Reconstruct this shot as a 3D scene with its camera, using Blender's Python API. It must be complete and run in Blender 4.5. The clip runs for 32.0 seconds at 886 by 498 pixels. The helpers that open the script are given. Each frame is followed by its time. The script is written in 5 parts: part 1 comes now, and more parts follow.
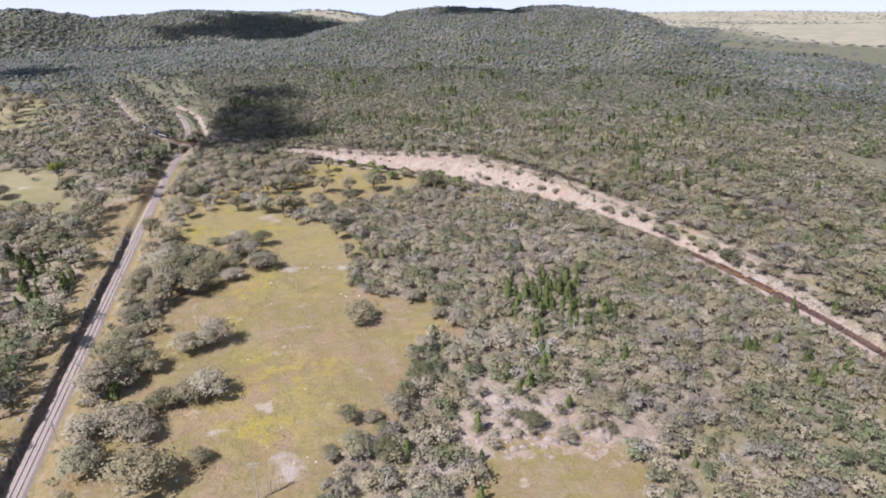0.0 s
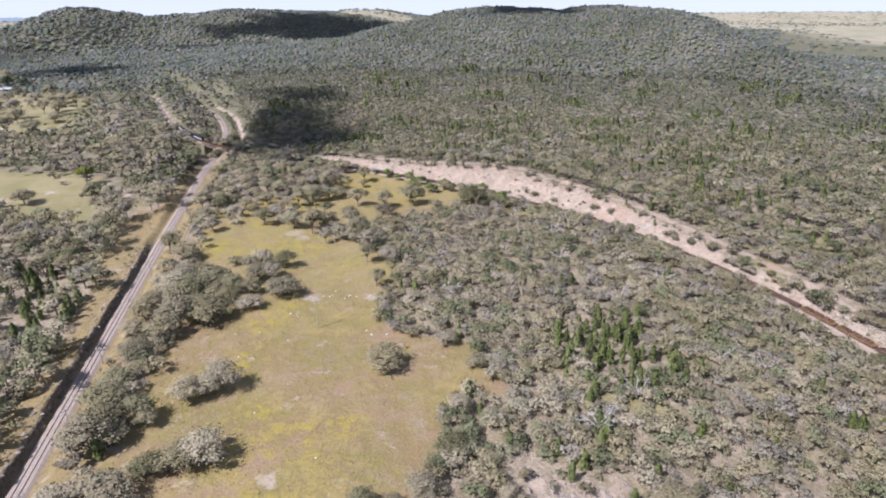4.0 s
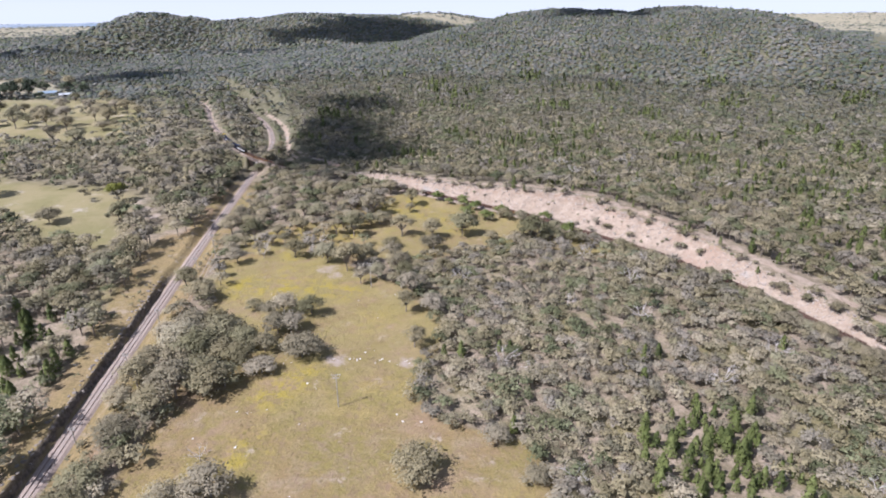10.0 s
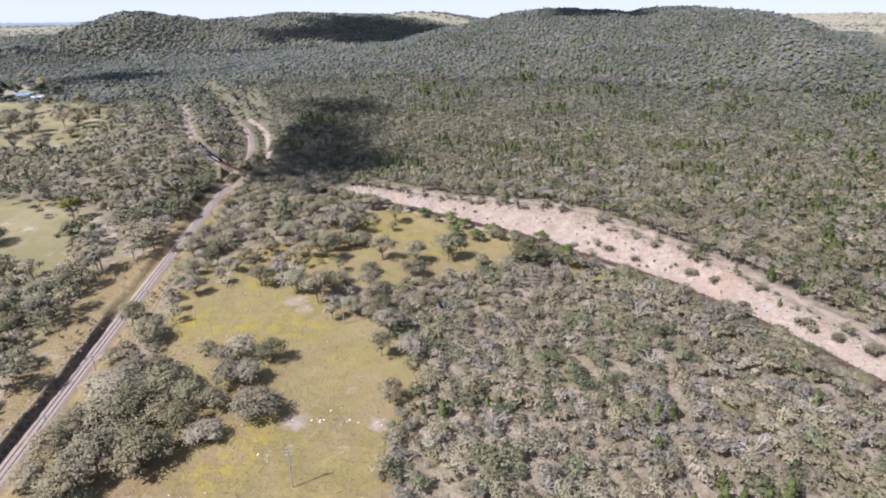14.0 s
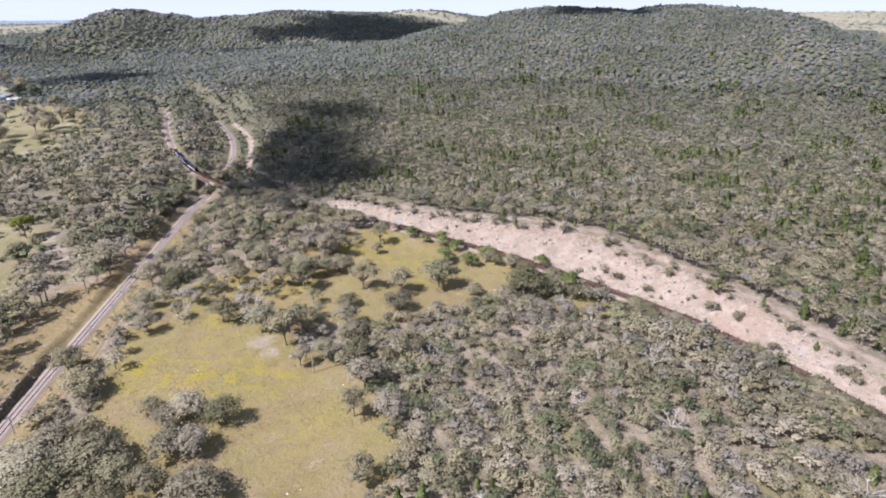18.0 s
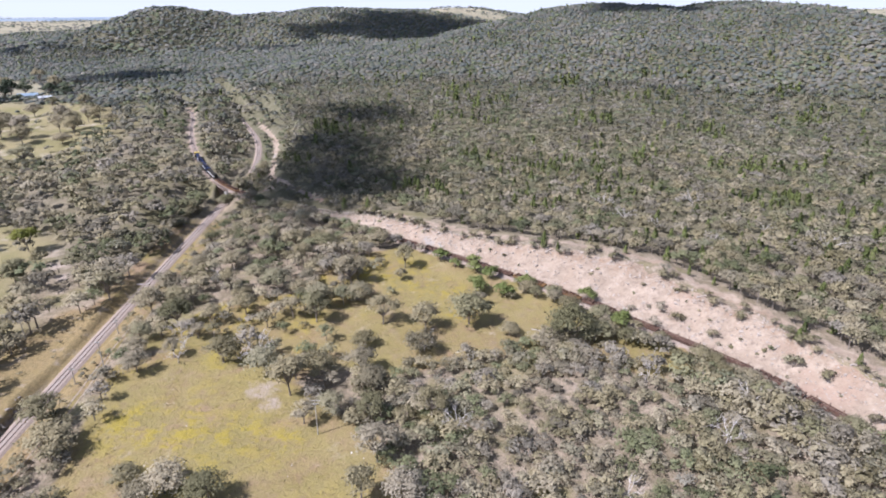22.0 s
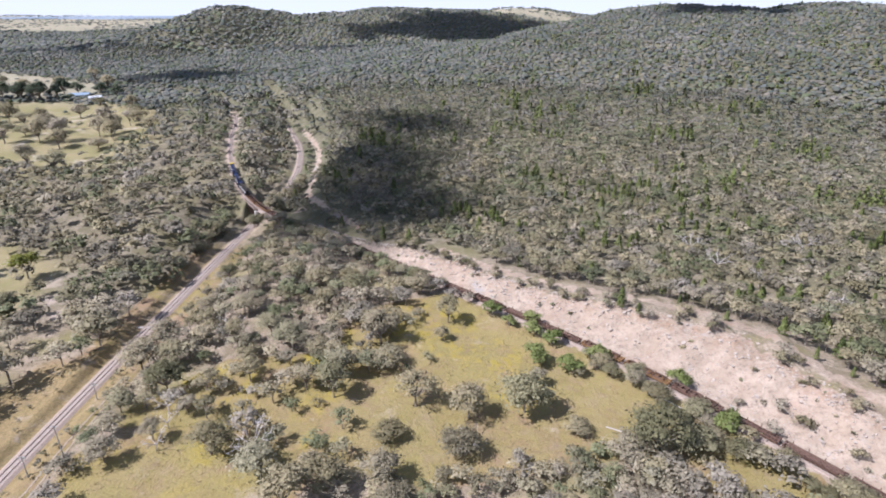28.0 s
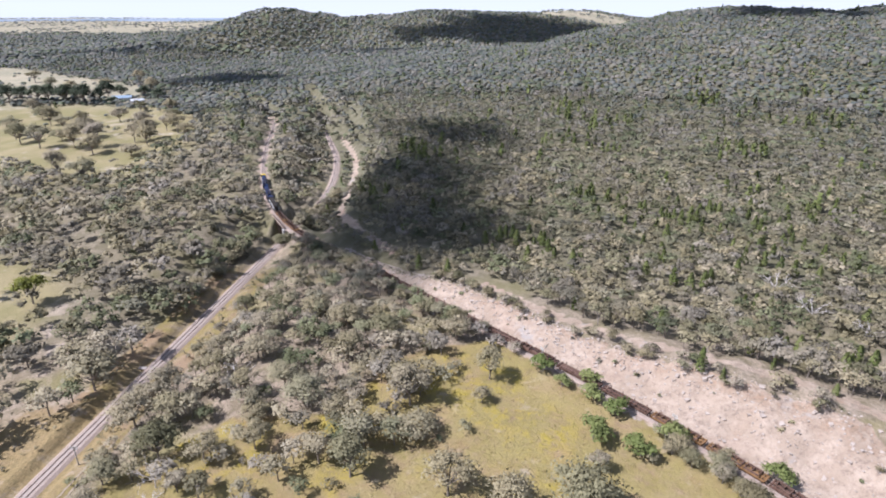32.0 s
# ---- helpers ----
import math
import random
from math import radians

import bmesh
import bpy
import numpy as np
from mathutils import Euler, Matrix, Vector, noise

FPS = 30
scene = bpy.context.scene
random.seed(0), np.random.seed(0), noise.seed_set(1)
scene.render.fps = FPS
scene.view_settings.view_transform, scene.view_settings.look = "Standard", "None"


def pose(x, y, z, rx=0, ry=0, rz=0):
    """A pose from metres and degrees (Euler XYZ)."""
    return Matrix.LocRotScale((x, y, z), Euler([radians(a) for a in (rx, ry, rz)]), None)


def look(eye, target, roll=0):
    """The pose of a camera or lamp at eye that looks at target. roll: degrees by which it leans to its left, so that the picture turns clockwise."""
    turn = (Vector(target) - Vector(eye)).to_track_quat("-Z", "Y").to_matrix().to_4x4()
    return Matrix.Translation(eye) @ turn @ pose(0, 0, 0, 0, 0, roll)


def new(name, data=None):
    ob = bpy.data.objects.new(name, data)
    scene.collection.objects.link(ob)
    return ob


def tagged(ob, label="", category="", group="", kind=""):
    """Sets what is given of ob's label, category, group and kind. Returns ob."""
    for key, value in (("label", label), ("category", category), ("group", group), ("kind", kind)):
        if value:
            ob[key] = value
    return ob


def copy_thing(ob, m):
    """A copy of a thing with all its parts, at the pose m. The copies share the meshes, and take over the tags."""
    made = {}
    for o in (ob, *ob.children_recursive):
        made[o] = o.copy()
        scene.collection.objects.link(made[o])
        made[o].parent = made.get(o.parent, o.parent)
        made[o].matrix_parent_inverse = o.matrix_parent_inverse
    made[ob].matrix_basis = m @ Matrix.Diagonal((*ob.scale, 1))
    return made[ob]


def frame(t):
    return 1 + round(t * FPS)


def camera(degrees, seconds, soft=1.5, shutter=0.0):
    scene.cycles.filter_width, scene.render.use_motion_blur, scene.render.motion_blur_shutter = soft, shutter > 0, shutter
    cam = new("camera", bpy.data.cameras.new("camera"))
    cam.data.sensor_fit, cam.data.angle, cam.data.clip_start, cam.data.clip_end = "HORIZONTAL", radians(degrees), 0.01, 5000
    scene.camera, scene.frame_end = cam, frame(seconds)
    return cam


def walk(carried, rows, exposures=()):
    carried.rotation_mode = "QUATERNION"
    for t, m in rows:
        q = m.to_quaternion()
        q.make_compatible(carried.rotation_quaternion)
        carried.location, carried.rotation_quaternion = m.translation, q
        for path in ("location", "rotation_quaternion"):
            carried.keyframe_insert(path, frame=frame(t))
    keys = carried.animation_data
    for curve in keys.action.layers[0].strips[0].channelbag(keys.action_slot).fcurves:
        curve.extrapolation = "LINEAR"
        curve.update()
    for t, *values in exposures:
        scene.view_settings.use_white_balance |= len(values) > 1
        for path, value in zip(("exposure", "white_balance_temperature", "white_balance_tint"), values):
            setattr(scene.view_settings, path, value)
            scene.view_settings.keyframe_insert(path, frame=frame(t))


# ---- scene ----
LENS = 73.58
cam = camera(LENS, 32.0, soft=1.9)
PATH = [
    (0, pose(-13.85, -127.96, 99.80, 68.02, 0.05, -8.14)),
    (0.5, pose(-13.25, -124.15, 99.82, 67.98, -0.01, -7.60)),
    (1, pose(-12.68, -120.33, 99.83, 67.96, -0.07, -7.04)),
    (1.5, pose(-12.13, -116.50, 99.85, 67.95, -0.10, -6.52)),
    (2, pose(-11.61, -112.64, 99.87, 67.94, -0.11, -6.01)),
    (2.5, pose(-11.12, -108.76, 99.88, 67.94, -0.10, -5.50)),
    (3, pose(-10.64, -104.84, 99.90, 67.94, -0.09, -4.99)),
    (3.5, pose(-10.18, -100.89, 99.92, 67.94, -0.08, -4.44)),
    (5.5, pose(-8.77, -84.55, 100.03, 68.15, -0.29, -1.97)),
    (6, pose(-8.51, -80.63, 100.01, 68.15, -0.28, -1.45)),
    (6.5, pose(-8.27, -76.73, 99.99, 68.15, -0.24, -0.96)),
    (7, pose(-8.06, -72.87, 99.97, 68.15, -0.17, -0.44)),
    (7.5, pose(-7.88, -69.05, 99.94, 68.18, -0.06, 0.22)),
    (8, pose(-7.69, -65.25, 99.92, 68.20, 0.04, 0.84)),
    (8.5, pose(-7.46, -61.49, 99.90, 68.23, 0.14, 1.47)),
    (9, pose(-7.18, -57.74, 99.88, 68.24, 0.21, 1.95)),
    (9.5, pose(-6.84, -54.00, 99.87, 68.24, 0.24, 1.94)),
    (10, pose(-6.44, -50.25, 99.86, 68.24, 0.25, 1.86)),
    (10.5, pose(-6.01, -46.48, 99.87, 68.23, 0.24, 1.75)),
    (11, pose(-5.56, -42.70, 99.88, 68.22, 0.22, 1.63)),
    (11.5, pose(-5.08, -38.90, 99.89, 68.21, 0.20, 1.54)),
    (12, pose(-4.60, -35.07, 99.90, 68.20, 0.18, 1.51)),
    (12.5, pose(-4.12, -31.22, 99.92, 68.20, 0.17, 1.49)),
    (13, pose(-3.63, -27.34, 99.94, 68.20, 0.16, 1.47)),
    (13.5, pose(-3.14, -23.44, 99.95, 68.19, 0.15, 1.46)),
    (14, pose(-2.64, -19.52, 99.97, 68.19, 0.14, 1.44)),
    (14.5, pose(-2.14, -15.60, 99.98, 68.18, 0.13, 1.40)),
    (16.5, pose(0.01, 0.01, 100.00, 68.06, 0.13, 1.45)),
    (17, pose(0.38, 3.97, 100.02, 68.07, 0.12, 1.44)),
    (17.5, pose(0.71, 7.94, 100.04, 68.07, 0.10, 1.43)),
    (18, pose(0.98, 11.92, 100.06, 68.04, 0.09, 1.42)),
    (18.5, pose(1.18, 15.91, 100.06, 67.99, 0.07, 1.44)),
    (19, pose(1.29, 19.91, 100.07, 67.94, 0.06, 1.72)),
    (19.5, pose(1.30, 23.92, 100.07, 67.90, 0.08, 2.38)),
    (20, pose(1.23, 27.92, 100.06, 67.86, 0.10, 3.12)),
    (20.5, pose(1.11, 31.91, 100.06, 67.83, 0.12, 3.75)),
    (21, pose(0.93, 35.88, 100.05, 67.80, 0.13, 4.21)),
    (21.5, pose(0.73, 39.85, 100.04, 67.78, 0.13, 4.56)),
    (22, pose(0.51, 43.82, 100.04, 67.79, 0.12, 4.88)),
    (22.5, pose(0.28, 47.79, 100.04, 67.81, 0.10, 5.25)),
    (23, pose(0.04, 51.74, 100.04, 67.82, 0.07, 5.65)),
    (23.5, pose(-0.21, 55.68, 100.04, 67.84, 0.04, 6.08)),
    (24, pose(-0.47, 59.62, 100.04, 67.85, 0.02, 6.53)),
    (24.5, pose(-0.76, 63.55, 100.04, 67.85, -0.01, 7.00)),
    (25, pose(-1.07, 67.49, 100.04, 67.85, -0.04, 7.47)),
    (25.5, pose(-1.41, 71.43, 100.03, 67.85, -0.06, 7.95)),
    (27.5, pose(-3.48, 87.31, 99.97, 67.79, -0.12, 9.89)),
    (28, pose(-4.19, 91.29, 99.95, 67.82, -0.14, 10.41)),
    (28.5, pose(-4.93, 95.28, 99.91, 67.84, -0.17, 10.90)),
    (29, pose(-5.69, 99.25, 99.88, 67.85, -0.21, 11.34)),
    (29.5, pose(-6.48, 103.21, 99.84, 67.86, -0.23, 11.81)),
    (30, pose(-7.30, 107.15, 99.81, 67.88, -0.24, 12.31)),
    (30.5, pose(-8.16, 111.08, 99.77, 67.91, -0.23, 12.84)),
    (31, pose(-9.06, 115.02, 99.74, 67.94, -0.22, 13.46)),
    (31.5, pose(-9.97, 118.95, 99.71, 67.98, -0.18, 14.17)),
    (32, pose(-10.89, 122.89, 99.68, 68.02, -0.14, 14.73)),
]
walk(cam, PATH, [(0, 0.51, 5740, 20), (14, 0.53, 5740, 20), (32, 0.61, 5740, 20)])

# ---- light ----
SUN_EL, SUN_AZ = 50.0, 238.0          # degrees; azimuth clockwise from +y
to_sun = Vector((math.sin(radians(SUN_AZ)) * math.cos(radians(SUN_EL)),
                 math.cos(radians(SUN_AZ)) * math.cos(radians(SUN_EL)), math.sin(radians(SUN_EL))))
world = bpy.data.worlds.new("sky")
scene.world = world
world.use_nodes = True
wn = world.node_tree.nodes
sky = wn.new("ShaderNodeTexSky")
sky.sky_type, sky.sun_disc = "NISHITA", False
sky.sun_elevation, sky.sun_rotation = radians(SUN_EL), radians(SUN_AZ)
sky.air_density, sky.dust_density, sky.ozone_density = 1.0, 0.6, 1.5
wl = world.node_tree.links
spot, lump, veil, blend = (wn.new(k) for k in ("ShaderNodeTexCoord", "ShaderNodeTexNoise", "ShaderNodeMapRange", "ShaderNodeMix"))
stretch = wn.new("ShaderNodeMapping")
stretch.inputs["Scale"].default_value = (1, 1, 6)
lump.inputs["Scale"].default_value, lump.inputs["Detail"].default_value = 3.0, 6.0
veil.inputs[1].default_value, veil.inputs[2].default_value, veil.inputs[3].default_value, veil.inputs[4].default_value = 0.38, 0.68, 0.02, 0.4
blend.data_type = "RGBA"
blend.inputs[7].default_value = (12.0, 13.0, 14.2, 1)      # sunlit high cloud
wl.new(spot.outputs["Generated"], stretch.inputs[0]), wl.new(stretch.outputs[0], lump.inputs["Vector"]), wl.new(lump.outputs["Fac"], veil.inputs[0])
part_z, low_sky, more = (wn.new(k) for k in ("ShaderNodeSeparateXYZ", "ShaderNodeMapRange", "ShaderNodeMath"))
low_sky.inputs[1].default_value, low_sky.inputs[2].default_value, low_sky.inputs[3].default_value, low_sky.inputs[4].default_value = 0.0, 0.2, 0.75, 0.0
more.operation = "MAXIMUM"
wl.new(spot.outputs["Generated"], part_z.inputs[0]), wl.new(part_z.outputs[2], low_sky.inputs[0])
wl.new(veil.outputs[0], more.inputs[0]), wl.new(low_sky.outputs[0], more.inputs[1]), wl.new(more.outputs[0], blend.inputs[0]), wl.new(sky.outputs[0], blend.inputs[6])
wl.new(blend.outputs[2], wn["Background"].inputs[0])
wn["Background"].inputs[1].default_value = 0.06
sun = new("sun", bpy.data.lights.new("sun", "SUN"))
sun.data.energy, sun.data.angle, sun.data.color = 4.8, radians(0.53), (1.0, 0.965, 0.91)
sun.matrix_world = look(to_sun * 900, (0, 0, 0))


# ---- materials ----


def mat(name, rough=0.8, metal=0.0):
    m = bpy.data.materials.new(name)
    m.use_nodes = True
    b = m.node_tree.nodes["Principled BSDF"]
    b.inputs["Roughness"].default_value, b.inputs["Metallic"].default_value = rough, metal
    b.inputs["Specular IOR Level"].default_value = 0.25
    return m, m.node_tree.nodes, m.node_tree.links, b


def socket(L, to, what):
    if isinstance(what, (int, float)):
        to.default_value = what
    elif isinstance(what, tuple):
        to.default_value = (*what, 1.0)[:4]
    else:
        L.new(what, to)


def mixc(N, L, fac, a, b):
    n = N.new("ShaderNodeMix")
    n.data_type = "RGBA"
    socket(L, n.inputs[0], fac), socket(L, n.inputs[6], a), socket(L, n.inputs[7], b)
    return n.outputs[2]


def calc(N, L, op, a, b=0.0, clamp=False):
    n = N.new("ShaderNodeMath")
    n.operation, n.use_clamp = op, clamp
    socket(L, n.inputs[0], a), socket(L, n.inputs[1], b)
    return n.outputs[0]


def ramp(N, L, fac, lo, hi):
    n = N.new("ShaderNodeMapRange")
    n.interpolation_type = "SMOOTHSTEP"
    socket(L, n.inputs[0], fac)
    n.inputs[1].default_value, n.inputs[2].default_value = lo, hi
    return n.outputs[0]


def grain(N, L, size, detail=4.0, rough=0.6):
    """Noise over world places; size in metres."""
    g = N.new("ShaderNodeNewGeometry")
    n = N.new("ShaderNodeTexNoise")
    n.inputs["Scale"].default_value, n.inputs["Detail"].default_value, n.inputs["Roughness"].default_value = 1.0 / size, detail, rough
    L.new(g.outputs["Position"], n.inputs["Vector"])
    return n.outputs["Fac"]


def bump(N, L, b, height, strength, distance):
    n = N.new("ShaderNodeBump")
    n.inputs["Strength"].default_value, n.inputs["Distance"].default_value = strength, distance
    L.new(height, n.inputs["Height"])
    L.new(n.outputs[0], b.inputs["Normal"])


def attr(N, name):
    n = N.new("ShaderNodeAttribute")
    n.attribute_name = name
    return n.outputs["Fac"]


def simple(name, c1, c2, size=1.0, rough=0.8, metal=0.0, relief=0.02, per_object=0.0):
    m, N, L, b = mat(name, rough, metal)
    f = ramp(N, L, grain(N, L, size, 5.0, 0.65), 0.3, 0.7)
    if per_object:
        o = N.new("ShaderNodeObjectInfo")
        f = calc(N, L, "ADD", calc(N, L, "MULTIPLY", f, 1 - per_object), calc(N, L, "MULTIPLY", o.outputs["Random"], per_object))
    L.new(mixc(N, L, f, c1, c2), b.inputs["Base Color"])
    if relief:
        bump(N, L, b, grain(N, L, size * 0.3), 0.6, relief)
    return m


def foliage(name, dark, mid, light, by_object, other=None, leafy=0.32, warm=0.0):
    """Leaves: tint per tree, and a spread from leaf to leaf; other: colours with distance haze painted in, mixed tree
    by tree; the shading follows the crown's round form.
    """
    m, N, L, b = mat(name, 0.7)
    g = N.new("ShaderNodeNewGeometry")
    if by_object:
        tint = N.new("ShaderNodeObjectInfo").outputs["Random"]
        hue = calc(N, L, "FRACT", calc(N, L, "MULTIPLY", tint, 7.31))
    else:
        tint, hue = attr(N, "tint"), attr(N, "hue")
    leaf = g.outputs["Random Per Island"]
    f = calc(N, L, "ADD", calc(N, L, "MULTIPLY", tint, 0.74), calc(N, L, "MULTIPLY", leaf, leafy))
    c = mixc(N, L, ramp(N, L, f, 0.05, 0.5), dark, mid)
    c = mixc(N, L, ramp(N, L, f, 0.45, 0.95), c, light)
    # towards the far colours, bluish haze painted into the leaves
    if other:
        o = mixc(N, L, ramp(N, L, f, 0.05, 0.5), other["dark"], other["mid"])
        c = mixc(N, L, attr(N, "haze_share"), c, mixc(N, L, ramp(N, L, f, 0.45, 0.95), o, other["light"]))
    if warm:
        # some trees greener, some greyer and more lilac
        green = mixc(N, L, ramp(N, L, f, 0.1, 0.9), (0.088, 0.108, 0.05), (0.2, 0.225, 0.108))
        lilac = mixc(N, L, ramp(N, L, f, 0.1, 0.9), (0.16, 0.142, 0.112), (0.32, 0.285, 0.238))
        c = mixc(N, L, calc(N, L, "MULTIPLY", calc(N, L, "SUBTRACT", 1.0, ramp(N, L, hue, 0.12, 0.42)), warm), c, green)
        c = mixc(N, L, calc(N, L, "MULTIPLY", ramp(N, L, hue, 0.58, 0.9), warm), c, lilac)
    L.new(c, b.inputs["Base Color"])
    t = N.new("ShaderNodeBsdfTranslucent")
    L.new(c, t.inputs[0])
    out, turn = N.new("ShaderNodeAttribute"), N.new("ShaderNodeVectorTransform")
    out.attribute_name = "out"
    turn.vector_type, turn.convert_from, turn.convert_to = "NORMAL", "OBJECT", "WORLD"
    L.new(out.outputs["Vector"], turn.inputs[0])
    L.new(turn.outputs[0], b.inputs["Normal"]), L.new(turn.outputs[0], t.inputs["Normal"])
    s = N.new("ShaderNodeMixShader")
    s.inputs[0].default_value = 0.2
    L.new(b.outputs[0], s.inputs[1]), L.new(t.outputs[0], s.inputs[2])
    L.new(s.outputs[0], N["Material Output"].inputs[0])
    return m


GUM = dict(dark=(0.2, 0.174, 0.094), mid=(0.345, 0.296, 0.176), light=(0.44, 0.38, 0.275))
# far hill leaves, with the blue of distance haze in their colour
HAZED_HILL = dict(dark=(0.079, 0.093, 0.077), mid=(0.132, 0.146, 0.129), light=(0.192, 0.2, 0.186))
PINE = dict(dark=(0.086, 0.108, 0.034), mid=(0.148, 0.176, 0.052), light=(0.212, 0.24, 0.08))
BRIGHT = dict(dark=(0.09, 0.125, 0.032), mid=(0.165, 0.195, 0.06), light=(0.23, 0.25, 0.09))
M_GUM, M_GUM_FAR = foliage("gum_leaves", **GUM, by_object=True, leafy=0.18, warm=0.38), foliage("wood_leaves", **GUM, by_object=False, other=HAZED_HILL, leafy=0.1, warm=0.8)
M_PINE, M_PINE_FAR = foliage("pine_needles", **PINE, by_object=True), foliage("wood_needles", **PINE, by_object=False)
M_BRIGHT = foliage("green_leaves", **BRIGHT, by_object=True)
M_LIME = foliage("yellow_green_leaves", (0.15, 0.16, 0.03), (0.25, 0.25, 0.042), (0.33, 0.31, 0.06), True)
M_BARK = simple("grey_bark", (0.16, 0.13, 0.10), (0.30, 0.26, 0.22), 0.4)
M_DEAD = simple("bleached_wood", (0.38, 0.34, 0.31), (0.55, 0.51, 0.47), 0.5)
M_BALLAST = simple("ballast", (0.27, 0.208, 0.168), (0.41, 0.328, 0.272), 0.35, 0.9, 0, 0.05)
M_SLEEPER = simple("concrete_sleeper", (0.29, 0.245, 0.215), (0.42, 0.37, 0.33), 0.3, 0.85, 0, 0.01, 0.5)
M_RAIL = simple("rail_steel", (0.16, 0.10, 0.07), (0.30, 0.22, 0.17), 0.3, 0.45, 0.6, 0.0)
M_RUST = simple("rusty_wagon_steel", (0.07, 0.044, 0.035), (0.20, 0.118, 0.086), 0.8, 0.75, 0.2, 0.01, 0.4)
M_DARK = simple("dark_bogie_steel", (0.025, 0.022, 0.02), (0.07, 0.06, 0.05), 0.5, 0.7, 0.2)
M_POLE = simple("weathered_pole", (0.30, 0.27, 0.23), (0.46, 0.43, 0.38), 0.4)
M_CLOUD = simple("cloud_white", (0.85, 0.86, 0.88), (0.93, 0.93, 0.94), 60, 1.0)
CN, CL = M_CLOUD.node_tree.nodes, M_CLOUD.node_tree.links
thin, clear = CN.new("ShaderNodeMixShader"), CN.new("ShaderNodeBsdfTransparent")
thin.inputs[0].default_value = 0.55
CL.new(CN["Principled BSDF"].outputs[0], thin.inputs[1]), CL.new(clear.outputs[0], thin.inputs[2]), CL.new(thin.outputs[0], CN["Material Output"].inputs[0])
M_ROCK = simple("weathered_rock", (0.30, 0.25, 0.205), (0.46, 0.39, 0.33), 1.2, 0.9, 0, 0.15, 0.5)


def ground_material():
    m, N, L, b = mat("ground", 0.95)
    big, med, fine = grain(N, L, 26, 3), grain(N, L, 5.5, 5, 0.65), grain(N, L, 0.9, 5, 0.7)
    # floor under the scrub: litter and pale soil
    soil = mixc(N, L, ramp(N, L, med, 0.35, 0.65), (0.225, 0.178, 0.12), (0.38, 0.302, 0.228))
    soil = mixc(N, L, ramp(N, L, fine, 0.4, 0.75), soil, (0.15, 0.13, 0.075))
    soil = mixc(N, L, calc(N, L, "MULTIPLY", ramp(N, L, big, 0.5, 0.66), 0.6), soil, (0.23, 0.205, 0.075))
    # pasture: straw, olive green and worn pale ground
    grass = mixc(N, L, ramp(N, L, big, 0.36, 0.56), (0.262, 0.183, 0.088), (0.24, 0.192, 0.066))
    grass = mixc(N, L, ramp(N, L, med, 0.42, 0.70), grass, (0.30, 0.226, 0.142))
    grass = mixc(N, L, calc(N, L, "MULTIPLY", ramp(N, L, fine, 0.4, 0.75), 0.6), grass, (0.15, 0.13, 0.045))
    grass = mixc(N, L, calc(N, L, "MULTIPLY", ramp(N, L, grain(N, L, 15, 5, 0.6), 0.48, 0.66), 0.75), grass, (0.305, 0.208, 0.135))
    brown = calc(N, L, "MULTIPLY", ramp(N, L, grain(N, L, 2.3, 6, 0.7), 0.46, 0.64), 0.58)
    grass = mixc(N, L, brown, grass, (0.225, 0.155, 0.10))
    worn = calc(N, L, "MULTIPLY", ramp(N, L, grain(N, L, 9, 6, 0.7), 0.585, 0.69), 0.8)
    grass = mixc(N, L, worn, grass, (0.41, 0.335, 0.255))
    # flowering weed
    weed = calc(N, L, "MULTIPLY", ramp(N, L, grain(N, L, 5.5, 7, 0.75), 0.45, 0.60), attr(N, "weed"))
    lush = calc(N, L, "MULTIPLY", attr(N, "lush"), ramp(N, L, grain(N, L, 7, 5, 0.65), 0.3, 0.6))
    grass = mixc(N, L, lush, grass, mixc(N, L, fine, (0.315, 0.252, 0.112), (0.232, 0.195, 0.066)))
    grass = mixc(N, L, calc(N, L, "MULTIPLY", weed, 0.9), grass, (0.32, 0.25, 0.042))
    # leaf litter under the closed woods
    soil = mixc(N, L, attr(N, "litter"), soil, mixc(N, L, ramp(N, L, med, 0.4, 0.7), (0.125, 0.118, 0.068), (0.195, 0.172, 0.115)))
    edge = calc(N, L, "ADD", attr(N, "grass"), calc(N, L, "MULTIPLY", calc(N, L, "SUBTRACT", med, 0.5), 0.9))
    c = mixc(N, L, ramp(N, L, edge, 0.35, 0.65), soil, grass)
    # dry golden grass of the railway verge
    gold = mixc(N, L, ramp(N, L, fine, 0.35, 0.7), (0.30, 0.22, 0.105), (0.19, 0.148, 0.07))
    gold = mixc(N, L, ramp(N, L, med, 0.55, 0.7), gold, (0.35, 0.285, 0.205))
    c = mixc(N, L, attr(N, "gold"), c, gold)
    pale = calc(N, L, "ADD", attr(N, "pale"), calc(N, L, "MULTIPLY", calc(N, L, "SUBTRACT", grain(N, L, 5, 6, 0.7), 0.5), 1.6))
    c = mixc(N, L, ramp(N, L, pale, 0.45, 0.95), c, mixc(N, L, fine, (0.33, 0.265, 0.205), (0.42, 0.345, 0.28)))
    # greener pasture among the trees
    lea = mixc(N, L, ramp(N, L, grain(N, L, 30, 4), 0.4, 0.6), (0.285, 0.238, 0.125), (0.225, 0.198, 0.09))
    lea = mixc(N, L, ramp(N, L, grain(N, L, 18, 5, 0.7), 0.56, 0.7), lea, (0.40, 0.345, 0.27))
    c = mixc(N, L, attr(N, "lea"), c, lea)
